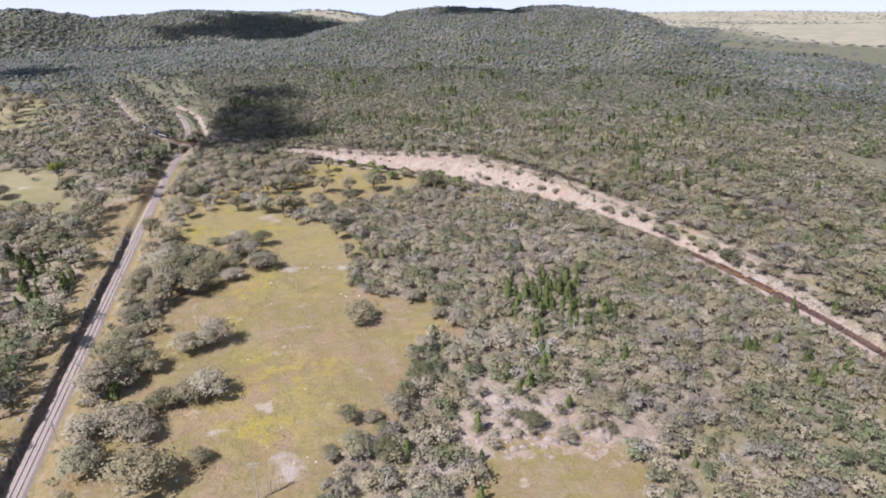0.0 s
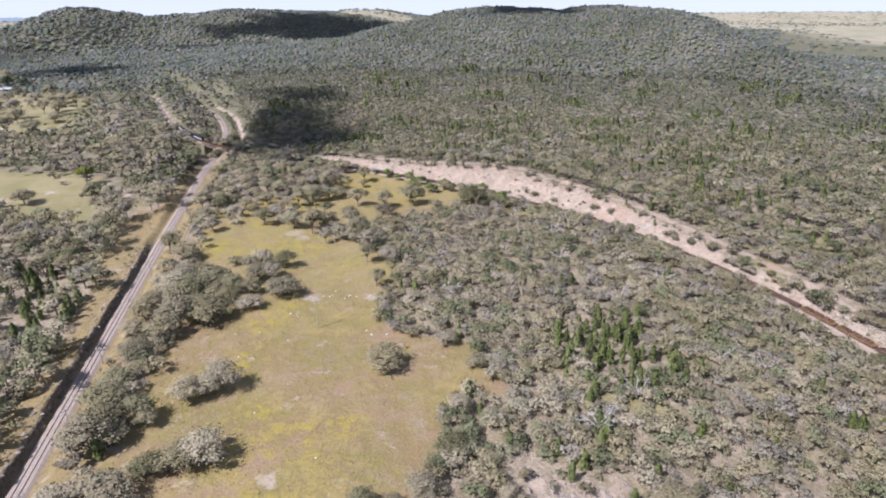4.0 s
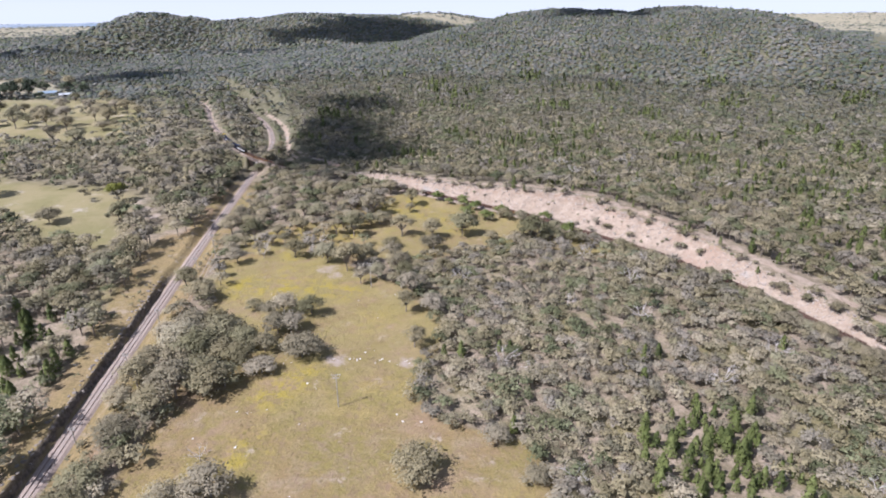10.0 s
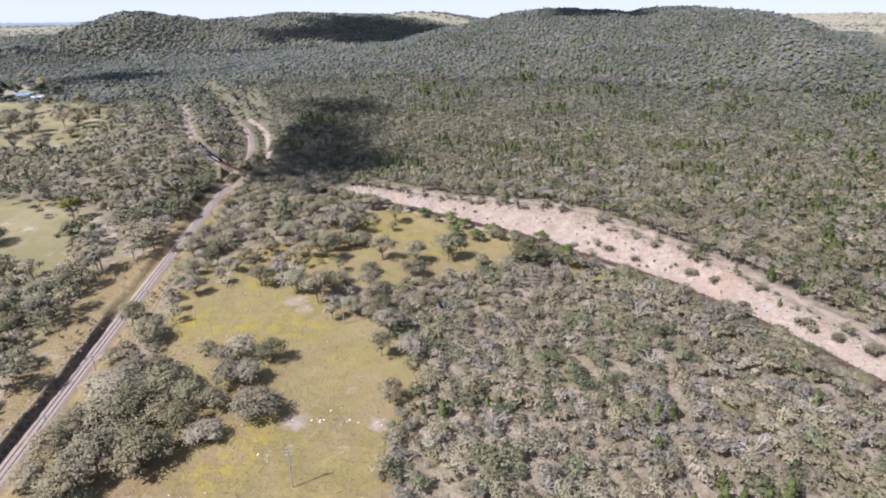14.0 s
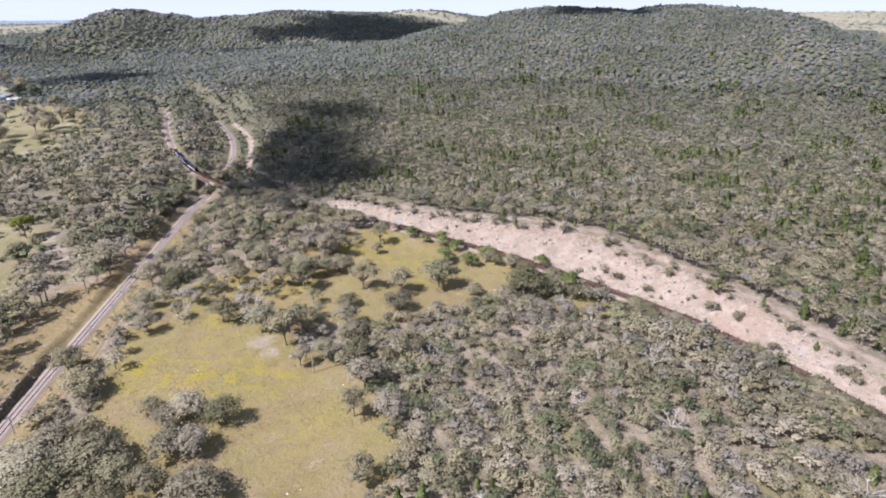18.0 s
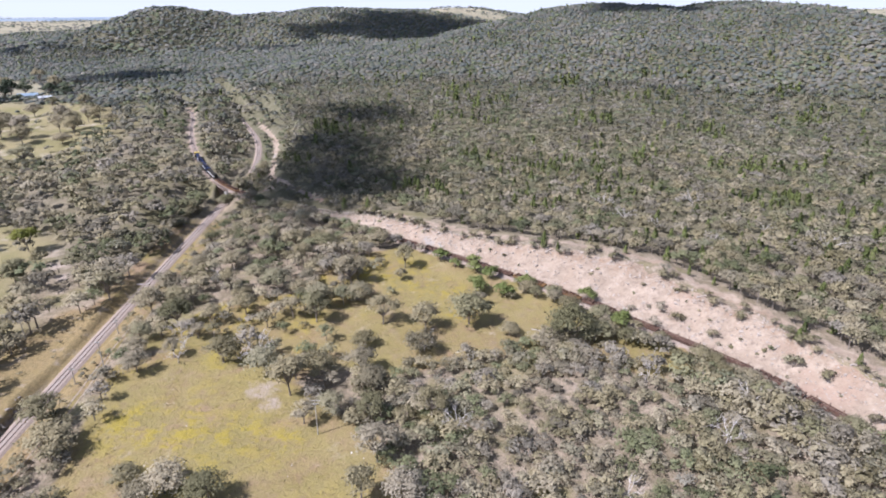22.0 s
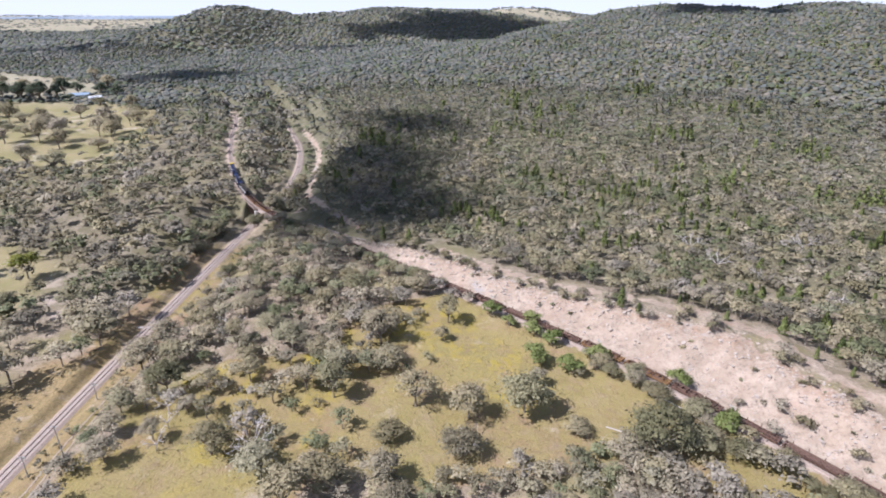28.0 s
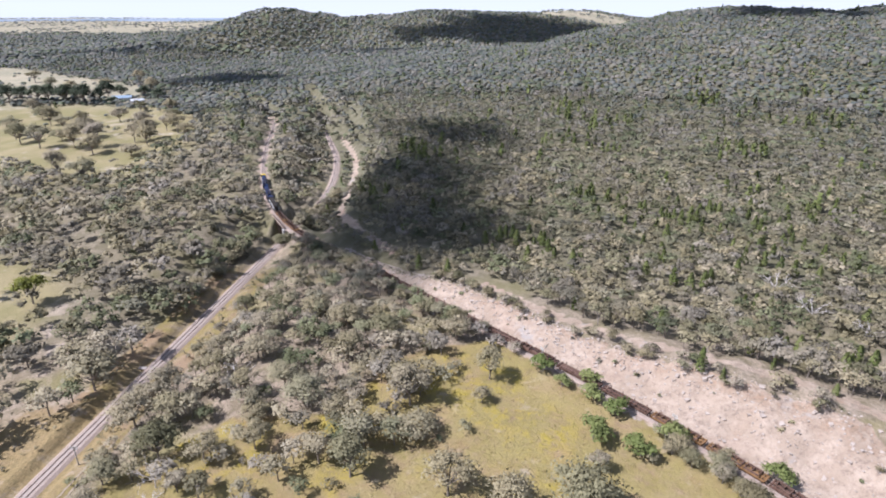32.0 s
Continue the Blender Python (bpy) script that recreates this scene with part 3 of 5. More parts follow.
def dome(rng, mid, r, flat=0.7, sides=6, up=0.8):
    """A lumpy closed clump of foliage: apex and two uneven rings."""
    k = np.arange(sides) / sides * 6.2832 + rng.uniform(0, 6)
    ring = lambda el: np.stack([np.cos(k) * math.cos(el), np.sin(k) * math.cos(el), np.full(sides, math.sin(el))], 1)
    low, high, top = ring(-0.35), ring(0.62), np.array([[0, 0, 1.0]])
    P = np.concatenate([low, high, top])
    n = unit(P + (0, 0, up))
    P = P * r * rng.uniform(0.72, 1.22, (len(P), 1)) * (1, 1, flat) + mid
    f = []
    for i in range(sides):
        j = (i + 1) % sides
        f += [(i, j, sides + j), (i, sides + j, sides + i), (sides + i, sides + j, 2 * sides)]
    f = np.array(f)
    return P[f], n[f]


def join(bits):
    return np.concatenate([q for q, _ in bits]), np.concatenate([n for _, n in bits])


def gum_crown(rng, n, size, height=8.0, radius=3.4, low=0.32, lobes=9, stir=0.42, cores=0, core=0.85):
    """A broken, many-lobed crown, with closed clumps inside its largest lobes. Returns faces and the lobes' middles."""
    th = rng.uniform(0, 6.28, lobes)
    rr = radius * 0.82 * np.sqrt(rng.uniform(0.02, 1, lobes))
    over = (1 - 0.75 * (rr / radius) ** 2) * rng.uniform(0.62, 1.0, lobes)
    cz = height * (low + (0.9 - low) * (0.22 + 0.78 * over))
    mid = np.stack([rr * np.cos(th), rr * np.sin(th), cz], 1)
    big = radius * rng.uniform(0.26, 0.5, lobes)
    pick = rng.choice(lobes, n, p=big**2 / (big**2).sum())
    d = unit(rng.normal(0, 1, (n, 3)) + (0, 0, 0.75))
    c = mid[pick] + d * (big[pick] * (0.35 + 0.95 * rng.uniform(0, 1, n) ** 0.8))[:, None] * (1, 1, 0.58)
    c[:, 2] = np.maximum(c[:, 2], 0.2)
    q, _ = leaves(rng, c, d, size, 1.05 - stir, stir)
    whole = unit((c - (0, 0, height * 0.4)) / (radius, radius, height * 0.5))
    nrm = unit(0.45 * d + 0.4 * whole + (0, 0, 0.4) + rng.normal(0, 0.3, (n, 3)))
    bits = [(q, np.repeat(nrm[:, None], 3, 1))]
    for i in np.argsort(-big)[:cores]:
        bits.append(dome(rng, mid[i] - (0, 0, 0.1 * big[i]), big[i] * core, 0.5, 4))
    return join(bits), mid


def hill_crown(rng, clumps, n, size, height, radius, sides=6):
    """A distant crown: a few closed clumps and loose leaves round them."""
    bits = []
    for i in range(clumps):
        a, r = i * 2.4 + rng.uniform(0, 1.5), radius * (0.0 if clumps == 1 else rng.uniform(0.3, 0.55))
        mid = np.array([math.cos(a) * r, math.sin(a) * r, height * rng.uniform(0.5, 0.72)])
        bits.append(dome(rng, mid, radius * (1.0 if clumps == 1 else rng.uniform(0.45, 0.7)), 0.5, sides, 1.5))
    if n:
        d = unit(rng.normal(0, 1, (n, 3)) + (0, 0, 0.7))
        c = d * radius * rng.uniform(0.6, 1.05, (n, 1)) * (1, 1, 0.6) + (0, 0, height * 0.55)
        q, _ = leaves(rng, c, d, size, 0.9, 0.2)
        bits.append((q, np.repeat(d[:, None], 3, 1)))
    return join(bits)


def pine_crown(rng, n, size, height=8.0, radius=1.7):
    t = rng.uniform(0, 1, n) ** 0.8
    a = rng.uniform(0, 6.28, n)
    r = radius * (1 - t) ** 0.7 * np.minimum(1, 0.45 + t * 6) * rng.uniform(0.5, 1.1, n) * (1 + 0.25 * np.sin(a * 3 + t * 9))
    c = np.stack([r * np.cos(a), r * np.sin(a), height * (0.08 + 0.92 * t)], 1)
    d = unit(np.stack([np.cos(a), np.sin(a), 0.5 + 0 * a], 1))
    q, _ = leaves(rng, c, d, size)
    return (q, np.repeat(unit(d + rng.normal(0, 0.2, (n, 3)))[:, None], 3, 1)), None


def limb(p, q, r0, r1, sides=5):
    """A tapered limb as (sides, 4, 3)."""
    p, q = np.array(p, float), np.array(q, float)
    d = unit(q - p)
    a = unit(np.cross(d, (0.3, 1, 0.2)))
    b = np.cross(d, a)
    k = np.arange(sides + 1) / sides * 6.2832
    ring = np.cos(k)[:, None] * a + np.sin(k)[:, None] * b
    return np.stack([p + ring[:-1] * r0, p + ring[1:] * r0, q + ring[1:] * r1, q + ring[:-1] * r1], 1)


def gum_wood(rng, mids, height, thick):
    fork = np.array([rng.normal(0, 0.15), rng.normal(0, 0.15), height * 0.28])
    out = [limb((0, 0, -0.3), fork, thick, thick * 0.75, 6)]
    for m in mids:
        knee = fork + (m - fork) * 0.55 + rng.normal(0, 0.25, 3)
        out += [limb(fork, knee, thick * 0.5, thick * 0.3, 4), limb(knee, m, thick * 0.3, thick * 0.1, 4)]
    return np.concatenate(out)


def soup(name, q):
    """A mesh of loose faces (n, 4, 3), or of leaves with their outward ways."""
    q, out = q if isinstance(q, tuple) else (q, None)
    me = raw_mesh(name, q.reshape(-1, 3), np.arange(q.shape[0] * q.shape[1]).reshape(len(q), -1))
    if out is not None:
        me.attributes.new("out", "FLOAT_VECTOR", "POINT").data.foreach_set("vector", np.ascontiguousarray(out, np.float32).ravel())
    return me


def scatter(name, protos, x, y, s, rng, material, label, category, sink=0.0, tall=None, tint=None, hue=None):
    """Many trees joined into one object."""
    z = ground_h(x, y) - sink
    turn, pick = rng.uniform(0, 6.28, len(x)), rng.randint(0, len(protos), len(x))
    tall = s if tall is None else tall
    tint = rng.uniform(0, 1, len(x)) if tint is None else tint
    hue = np.clip(0.5 + 0.27 * waves(x, y, 75, 61) + rng.normal(0, 0.24, len(x)), 0, 1) if hue is None else hue
    # painted haze: leaf colour turns bluer with the way out, uneven by tree
    haze_share = np.clip(smooth((np.hypot(x, y - 60) - 280) / 480) + rng.normal(0, 0.2, len(x)), 0, 1)
    vs, ns, ts, hs, cs = [], [], [], [], []
    for k, p in enumerate(protos):
        m = pick == k
        p, out = p if isinstance(p, tuple) else (p, None)
        c, sn = np.cos(turn[m])[:, None, None], np.sin(turn[m])[:, None, None]
        px, py = p[None, :, :, 0], p[None, :, :, 1]
        S = s[m][:, None, None]
        v = np.stack([(px * c - py * sn) * S + x[m][:, None, None], (px * sn + py * c) * S + y[m][:, None, None],
                      p[None, :, :, 2] * tall[m][:, None, None] + z[m][:, None, None]], -1)
        vs.append(v.reshape(-1, p.shape[1], 3))
        if out is not None:
            ox, oy = out[None, :, :, 0], out[None, :, :, 1]
            ns.append(np.stack([ox * c - oy * sn, ox * sn + oy * c, np.broadcast_to(out[None, :, :, 2], v.shape[:3])], -1).reshape(-1, p.shape[1], 3))
        many = p.shape[0] * p.shape[1]
        ts.append(np.repeat(tint[m], many)), hs.append(np.repeat(hue[m], many)), cs.append(np.repeat(haze_share[m], many))
    vs = np.concatenate(vs)
    me = soup(name, (vs, np.concatenate(ns)) if ns else vs)
    values(me, "tint", np.concatenate(ts)), values(me, "hue", np.concatenate(hs)), values(me, "haze_share", np.concatenate(cs))
    me.materials.append(material)
    return tagged(new(name, me), label, category, kind="stuff")


def jitter_grid(rng, x0, x1, y0, y1, step):
    a, b = np.meshgrid(np.arange(x0, x1, step), np.arange(y0, y1, step))
    return (a + rng.uniform(-0.48, 0.48, a.shape) * step).ravel(), (b + rng.uniform(-0.48, 0.48, b.shape) * step).ravel()


def open_land(x, y):
    """How bare of trees a place is, 0 to 1."""
    s, _, al = near(UPPER, x, y)
    a = np.where((s > np.where(al > 690, -5.4, np.where(al > 545, -3.4, np.where(al < 335, -8.5, -5)))) & (s < np.where(al > 690, 4.6, 3 + bank_width(al))) & (al < 945), np.where((s > 5) & (al < 330), 0.55, 1.0), 0.0)
    s2, _, _ = near(LOWER, x, y)
    s3, _, _ = near(ROAD, x, y, 0)
    s4, _, _ = near(TRACK_WEST, x, y, 0)
    b = np.where(((s2 > np.where(y > 235, -5.0, -8.0)) & (s2 < np.where(y < 372, 9.5, 4.2)) & (y < 566)) | ((s3 > -5.5) & (s3 < 2.6)) | ((np.abs(s4) < 3.4) & (y < 572)), 1.0, 0.0)
    b = np.maximum(b, (patches(x, y, BARE_SPOTS) > 0.45) & (x < -150))
    g = np.maximum.reduce([inside(x, y, p) for p in (FIELD, CLEARING, GAP_FRONT, VERGE, OUTCROP, INLET)])
    p = np.maximum.reduce([inside(x, y, p) for p in (PADDOCK_A, PADDOCK_C, PADDOCK_R)])
    return np.maximum.reduce([a, b, g, 0.95 * p, 0.97 * inside(x, y, PADDOCK_B)])


def view_wedge(x, y, pad=6):
    """Places that lie in the wedge of country ahead of the flight."""
    a = np.degrees(np.arctan2(x, y + 150))
    return (a > np.interp(np.hypot(x, y + 150), [500, 1000, 2600], [-34, -39, -45]) - pad) & (a < 42 + pad)


def part(name, me, material, parent, label=""):
    if material and not me.materials:
        me.materials.append(material)
    ob = new(name, me)
    ob.parent = parent
    return tagged(ob, label)


rng = np.random.RandomState(5)


def tree_kind(name, label, category, group, crown, wood, leaf_mat):
    """A tree of its own: an empty at the foot with trunk and crown."""
    base = tagged(new(name), label, category, group)
    part("trunk", soup("trunk", wood), M_BARK, base)
    part("crown", soup("crown", crown), leaf_mat, base)
    return base


def gum_kind(label, height, radius, low, lobes, leaves, size, thick):
    q, mids = gum_crown(rng, leaves, size, height, radius, low, lobes, cores=lobes // 3, core=0.6)
    return tree_kind("gum_tree", label, "tree", "gum trees", q, gum_wood(rng, mids, height, thick), M_GUM)


def pine_kind(label, height, radius, leaves, size, material=None, name="cypress_pine", group="cypress pines"):
    q, _ = pine_crown(rng, leaves, size, height, radius)
    return tree_kind(name, label, "tree", group, q, limb((0, 0, -0.3), (0, 0, height * 0.85), 0.16, 0.03, 5), material or M_PINE)


def shrub_kind(label, leaves, size, material):
    q, mids = gum_crown(rng, leaves, size, 3.6, 2.1, 0.02, 15)
    return tree_kind("shrub", label, "shrub", "shrubs", q, gum_wood(rng, mids, 3.6, 0.09), material)


# kinds; each is 7 m tall and about 6 m broad, scaled where it is set
GUMS = [gum_kind("spreading grey-green gum tree with dark forked trunk", 6.2, 3.5, 0.2, 22, 2050, 0.25, 0.2),
        gum_kind("low rounded grey-green gum with foliage near the ground", 4.9, 3.5, 0.04, 22, 2050, 0.25, 0.18),
        gum_kind("open-crowned grey gum tree with bare lower limbs", 6.8, 3.3, 0.34, 18, 1800, 0.25, 0.22),
        gum_kind("bushy olive-grey gum tree in several lobes", 5.6, 3.5, 0.1, 24, 2050, 0.25, 0.18),
        gum_kind("thin-leaved grey gum tree on dry grass", 6.4, 3.2, 0.28, 16, 1650, 0.25, 0.18)]
PINES = [pine_kind("dark green cypress pine of narrow cone shape", 7.5, 1.75, 640, 0.38), pine_kind("green cypress pine with ragged conical crown", 6.6, 2.0, 640, 0.4)]
GREENS = [shrub_kind("bright green rounded shrub beside the railway", 900, 0.32, M_BRIGHT)]
GREYS = [shrub_kind("small grey shrub on raw earth", 320, 0.32, M_GUM)]
LEAFY = [gum_kind("broad bright yellow-green tree with dark trunk", 8.0, 4.0, 0.3, 16, 1300, 0.46, 0.26)]
for kind in LEAFY:
    for piece in kind.children:
        if piece.name.startswith("crown"):
            piece.data.materials[0] = M_LIME
M_SHELTER = foliage("dark_shelter_leaves", (0.035, 0.048, 0.028), (0.062, 0.078, 0.044), (0.095, 0.11, 0.062), True)
DARKS = gum_kind("dense dark green shelter tree beside the farm", 7.0, 3.4, 0.05, 20, 1400, 0.36, 0.24)
for piece in DARKS.children:
    if piece.name.startswith("crown"):
        piece.data.materials[0] = M_SHELTER
used = set()


def plant(kinds, x, y, size, native=5.0, label="", tall=1.0):
    """Sets one tree of about that breadth."""
    kind = kinds[int(rng.randint(len(kinds)))]
    k = size / native
    m = pose(x, y, float(ground_h(np.array([x]), np.array([y]))[0]) - 0.05, 0, 0, float(rng.uniform(0, 360)))
    m = m @ Matrix.Diagonal((k, k, k * tall * float(rng.uniform(0.88, 1.12)), 1))
    if kind.name not in used:
        used.add(kind.name)
        kind.matrix_basis = m
        ob = kind
    else:
        scale, kind.scale = kind.scale.copy(), (1, 1, 1)
        ob = copy_thing(kind, m)
        kind.scale = scale
    return tagged(ob, label)


FIELD_TREES = [(-73, 49, 5.5), (-64, 54, 6.5), (-68, 51, 5), (-66, 21, 6), (-60, 23, 7), (-72, 19, 5), (-17, 61.5, 7), (-87, 6.7, 6), (-78, 10, 7), (-73.6, 5.5, 5),
               (-57, -5.3, 3.5), (-80, 37, 3.5), (-68, -12, 8.5), (-84.5, -5, 6), (-84, 146, 4), (-70, 128, 6), (-61.5, 142, 5.5),
               (-59, 117, 6), (-68, 103.5, 5.5), (-66, 130, 6), (11, 60, 3.9), (19, 52, 3.1), (4, 37, 4.3), (13, 33, 4), (1, 21, 5.2), (9, 18, 3.6), (-21, 5, 3.6), (-14, 5, 2.8), (-7, 7, 4.9), (-19, -7, 4.6),
               (-11, -9, 4.5), (-25, -8, 2.8), (27, -5, 4.3), (49, 0, 5.4), (52, -4, 3.8), (35, -11, 3.2), (12, 7, 3.1), (3, 74, 4),
               (-72, 142.5, 6.5), (-75, 139, 5), (-71, 116.7, 5)]
COPSE = [(-87, 122, 8), (-97, 117, 8), (-84, 95, 8), (-76, 108, 6), (-77, 97, 6), (-94, 45, 7), (-87, 31, 6), (-95, 55, 6), (-91, 28.7, 7), (-92, 62, 4),
         (-99, 76, 4), (-81, 93, 8), (-89, 91, 8), (-88, 124, 9), (-104, 123, 7), (-95, 131, 7), (-97, 108, 7), (-103, 105, 6), (-104, 88, 5),
         (-107.5, 154, 7), (-118, 164, 6), (-96, 71, 6), (-103, 96, 6), (-92, 84, 6), (-83, 40, 5), (-90, 34, 7), (-57.5, 113, 7), (-99, 127, 7),
         (-92, 112, 8), (-84, 112, 7), (-78, 119, 6)]
UPPER_TREES = [(-106, 189, 6), (-99, 198, 5), (-86.5, 226, 6), (-82, 196.5, 8), (-66, 191, 8), (-55.5, 181.6, 9.5), (-51, 191, 8.5), (-41, 174, 6),
               (-36, 224, 8.5), (-21, 208, 7.5), (-6.2, 228, 10.5), (-25.5, 157, 8), (-17, 145.5, 7), (-27, 145, 7), (-14, 175, 7), (-22, 121, 6),
               (8, 221, 5), (28, 218, 10.5), (-61, 233, 8), (-57, 259, 8), (-49, 241, 8), (-21, 222, 8), (-3, 241, 5), (36, 219.5, 8), (-100, 245, 6),
               (-122, 226, 8), (-121.5, 238, 8), (-112, 199, 5), (-107.5, 217, 8), (-35, 269.5, 7.5), (-49, 287, 7), (-54, 252, 9), (-60, 224, 9)]
MORE_TREES = [(-35, 258, 4), (-114, 231, 8), (-97, 220, 6), (-115, 207, 6), (-96, 209, 5), (-129, 237, 5), (20, 214, 8), (-91.5, 251, 7), (-81, 244, 8),
              (-78, 268, 8), (-72, 281, 8), (-72, 243, 6), (-69, 226, 7), (-92, 236, 6), (-105, 262, 8), (-66, 266, 7), (-87, 285, 8), (-100, 290, 7),
              (-112, 275, 7), (-120, 262, 7), (-128, 290, 7), (-38, 196, 7), (-33, 186, 7), (-48, 170, 5), (-30, 172, 7), (-40, 210, 6)]
for spot in FIELD_TREES + COPSE:
    plant([GUMS[0], GUMS[1], GUMS[1], GUMS[3], GUMS[3]], spot[0], spot[1], spot[2] * 1.28, 5.0, "", 0.84)
for spot in UPPER_TREES + MORE_TREES:
    plant(GUMS, *spot)
for spot in [(-4.6, 251, 5), (6.8, 248.2, 4.5), (14.7, 253.8, 4.2), (-5, 266, 4), (0.8, 262, 4), (-6, 274, 3.5), (-20, 276, 4), (-14, 270, 3), (37, 246, 4), (46, 229, 4.5)]:
    plant(GREENS, *spot, 2.6)
for spot in [(45, 276, 4), (31, 272, 4), (62, 237, 4.5), (94, 207, 5.5), (101, 200, 4.5), (113, 189, 4), (119, 169, 4.5), (18, 277, 4), (4, 284, 4), (52, 239, 3), (75, 222, 4),
             (70, 244, 2.4), (84, 226, 3), (58, 250, 2), (96, 215, 3), (-22, 300, 3.5), (-8, 293, 3), (-36, 307, 4), (66, 232, 5), (27, 252, 3.5), (58, 229.5, 4.5), (106, 184, 4),
             (-30, 283.5, 4.5), (-42, 293, 5), (-55, 301, 5), (130, 160, 5), (138, 143, 5), (88, 197, 4), (72, 211, 4)]:
    plant(GREYS, *spot, 3.9)
for x, y, h in [(56, 275, 4.2), (43, 284, 3.6), (102, 220, 4.5), (121, 196, 4), (117, 180, 3.5), (76, 256, 4), (83, 249, 3.5), (40, 59, 7), (42, 62, 6), (46, 70, 7), (49, 66, 7),
                (55, 71, 7), (58, 76, 6), (61, 74, 7), (66, 80, 7), (72, 85, 7), (52, 62, 6), (42, 45, 6), (41, 24, 7), (72, 46, 6), (58, 46, 6), (27, 19, 6), (64, 60, 6),
                (72, 51, 7), (79, 51, 6), (43, 42, 7), (63, 69, 7)]:
    plant(PINES, x, y, h * 0.9, 6.2)
for x, y, h in [(128, 20, 7), (120, 5, 8), (125, 31, 6), (112, 29, 6), (163, 50, 7), (149, 55, 6), (131, 12, 6), (-169, 138, 8), (-153, 122, 8), (-140, 84, 8), (-128, 72, 7), (-122, 42, 7),
                (-124, 74, 6), (-148, 143, 7), (-160, 130, 8), (-145, 100, 8), (-135, 88, 7), (-133, 62, 7), (-158, 112, 7), (51, 112, 6), (56, 114, 6), (113, 27, 6), (121, 27, 7), (119, 4, 8), (121, 9, 7), (146, 49, 5), (147, 44, 5), (150, 39, 5), (138, 14, 6), (40, 36, 7), (38, 20, 7), (40, 2, 5), (28, 10, 5), (13, -4, 6), (82, 17, 5)]:
    plant(PINES, x, y, h * 0.9, 6.2)
# shrubs and trees crowding the bridge and the upper line
for k in range(44):
    i = int(rng.uniform(545, 690) / 4)
    d = UPPER[i + 1] - UPPER[i]
    o = float(rng.uniform(5.0, 8.5))
    plant(GREYS if k % 3 else GUMS, float(UPPER[i][0] - d[1] / 4 * o), float(UPPER[i][1] + d[0] / 4 * o), float(rng.uniform(3.0, 5.5)), 4.4)
for k in range(46):
    i = int(np.argmin(np.abs(LOWER[:, 1] - rng.uniform(300, 362) - (k % 2) * 72)))
    d = LOWER[i + 1] - LOWER[i]
    o = float(rng.uniform(5.4, 9.5)) if k % 2 else -float(rng.uniform(9.5, 13))
    x, y = float(LOWER[i][0] + d[1] / 4 * o), float(LOWER[i][1] - d[0] / 4 * o)
    if abs(near(UPPER, np.array([x]), np.array([y]))[0][0]) > 5:
        plant([GREYS[0], GUMS[1], GUMS[3]], x, y, float(rng.uniform(3.5, 6.0)), 4.4)
# scrub gums crowding the near side of the upper line
for k in range(40):
    a = 326 + k * 4.0 + float(rng.uniform(-3, 3))
    x, y = beside(UPPER, a, -float(rng.uniform(5.8, 15)))
    plant([GUMS[0], GUMS[1], GUMS[3]], float(x), float(y), float(rng.uniform(3.0, 5.6)))
for k in range(16):
    x, y = beside(UPPER, 284 + k * 4.0 + float(rng.uniform(-2, 2)), -float(rng.uniform(5.2, 9)))
    plant([GUMS[0], GUMS[3]], float(x), float(y), float(rng.uniform(4.2, 6.0)))
# trees on both sides of the upper line before the raw slope
for k in range(56):
    a = 205 + (k // 2) * 5.2 + float(rng.uniform(-3, 3))
    x, y = beside(UPPER, a, -float(rng.uniform(9.5, 15)) if k % 2 else float(rng.uniform(6.5, 10)))
    plant([GUMS[0], GUMS[1], GUMS[3], GREYS[0]], float(x), float(y), float(rng.uniform(2.6, 5.0)))
plant(LEAFY, -206, 273, 10.5, 7.6)


def bare_tree(height, spread, seed):
    """A leafless tree: trunk, limbs and twigs."""
    r = np.random.RandomState(seed)
    top = np.array([r.normal(0, 0.2), r.normal(0, 0.2), height * 0.4])
    base = tagged(new("dead_tree"), "bleached bare dead gum tree", "tree", "dead trees")
    part("trunk", soup("trunk", limb((0, 0, -0.3), top, 0.2, 0.13, 6)), M_DEAD, base)
    for k in range(6):
        a = k * 1.05 + r.uniform(-0.4, 0.4)
        q = top + np.array([math.cos(a) * spread * 0.5, math.sin(a) * spread * 0.5, height * r.uniform(0.12, 0.4)])
        wood = [limb(top - (0, 0, r.uniform(0, height * 0.12)), q, 0.12, 0.07, 4)]
        for _ in range(4):
            p = q + np.array([math.cos(a) * r.uniform(0, spread * 0.5), math.sin(a) * r.uniform(0, spread * 0.5), height * r.uniform(-0.02, 0.25)]) + r.normal(0, 0.45, 3)
            wood.append(limb(q, p, 0.07, 0.035, 3))
            for _ in range(4):
                wood.append(limb(p, p + r.normal(0, 0.55, 3) + (0, 0, 0.3), 0.04, 0.015, 3))
        part("branch", soup("branch", np.concatenate(wood)), M_DEAD, base)
    return base


BARE = [bare_tree(6.0, 5.0, 3), bare_tree(7.0, 4.2, 8)]
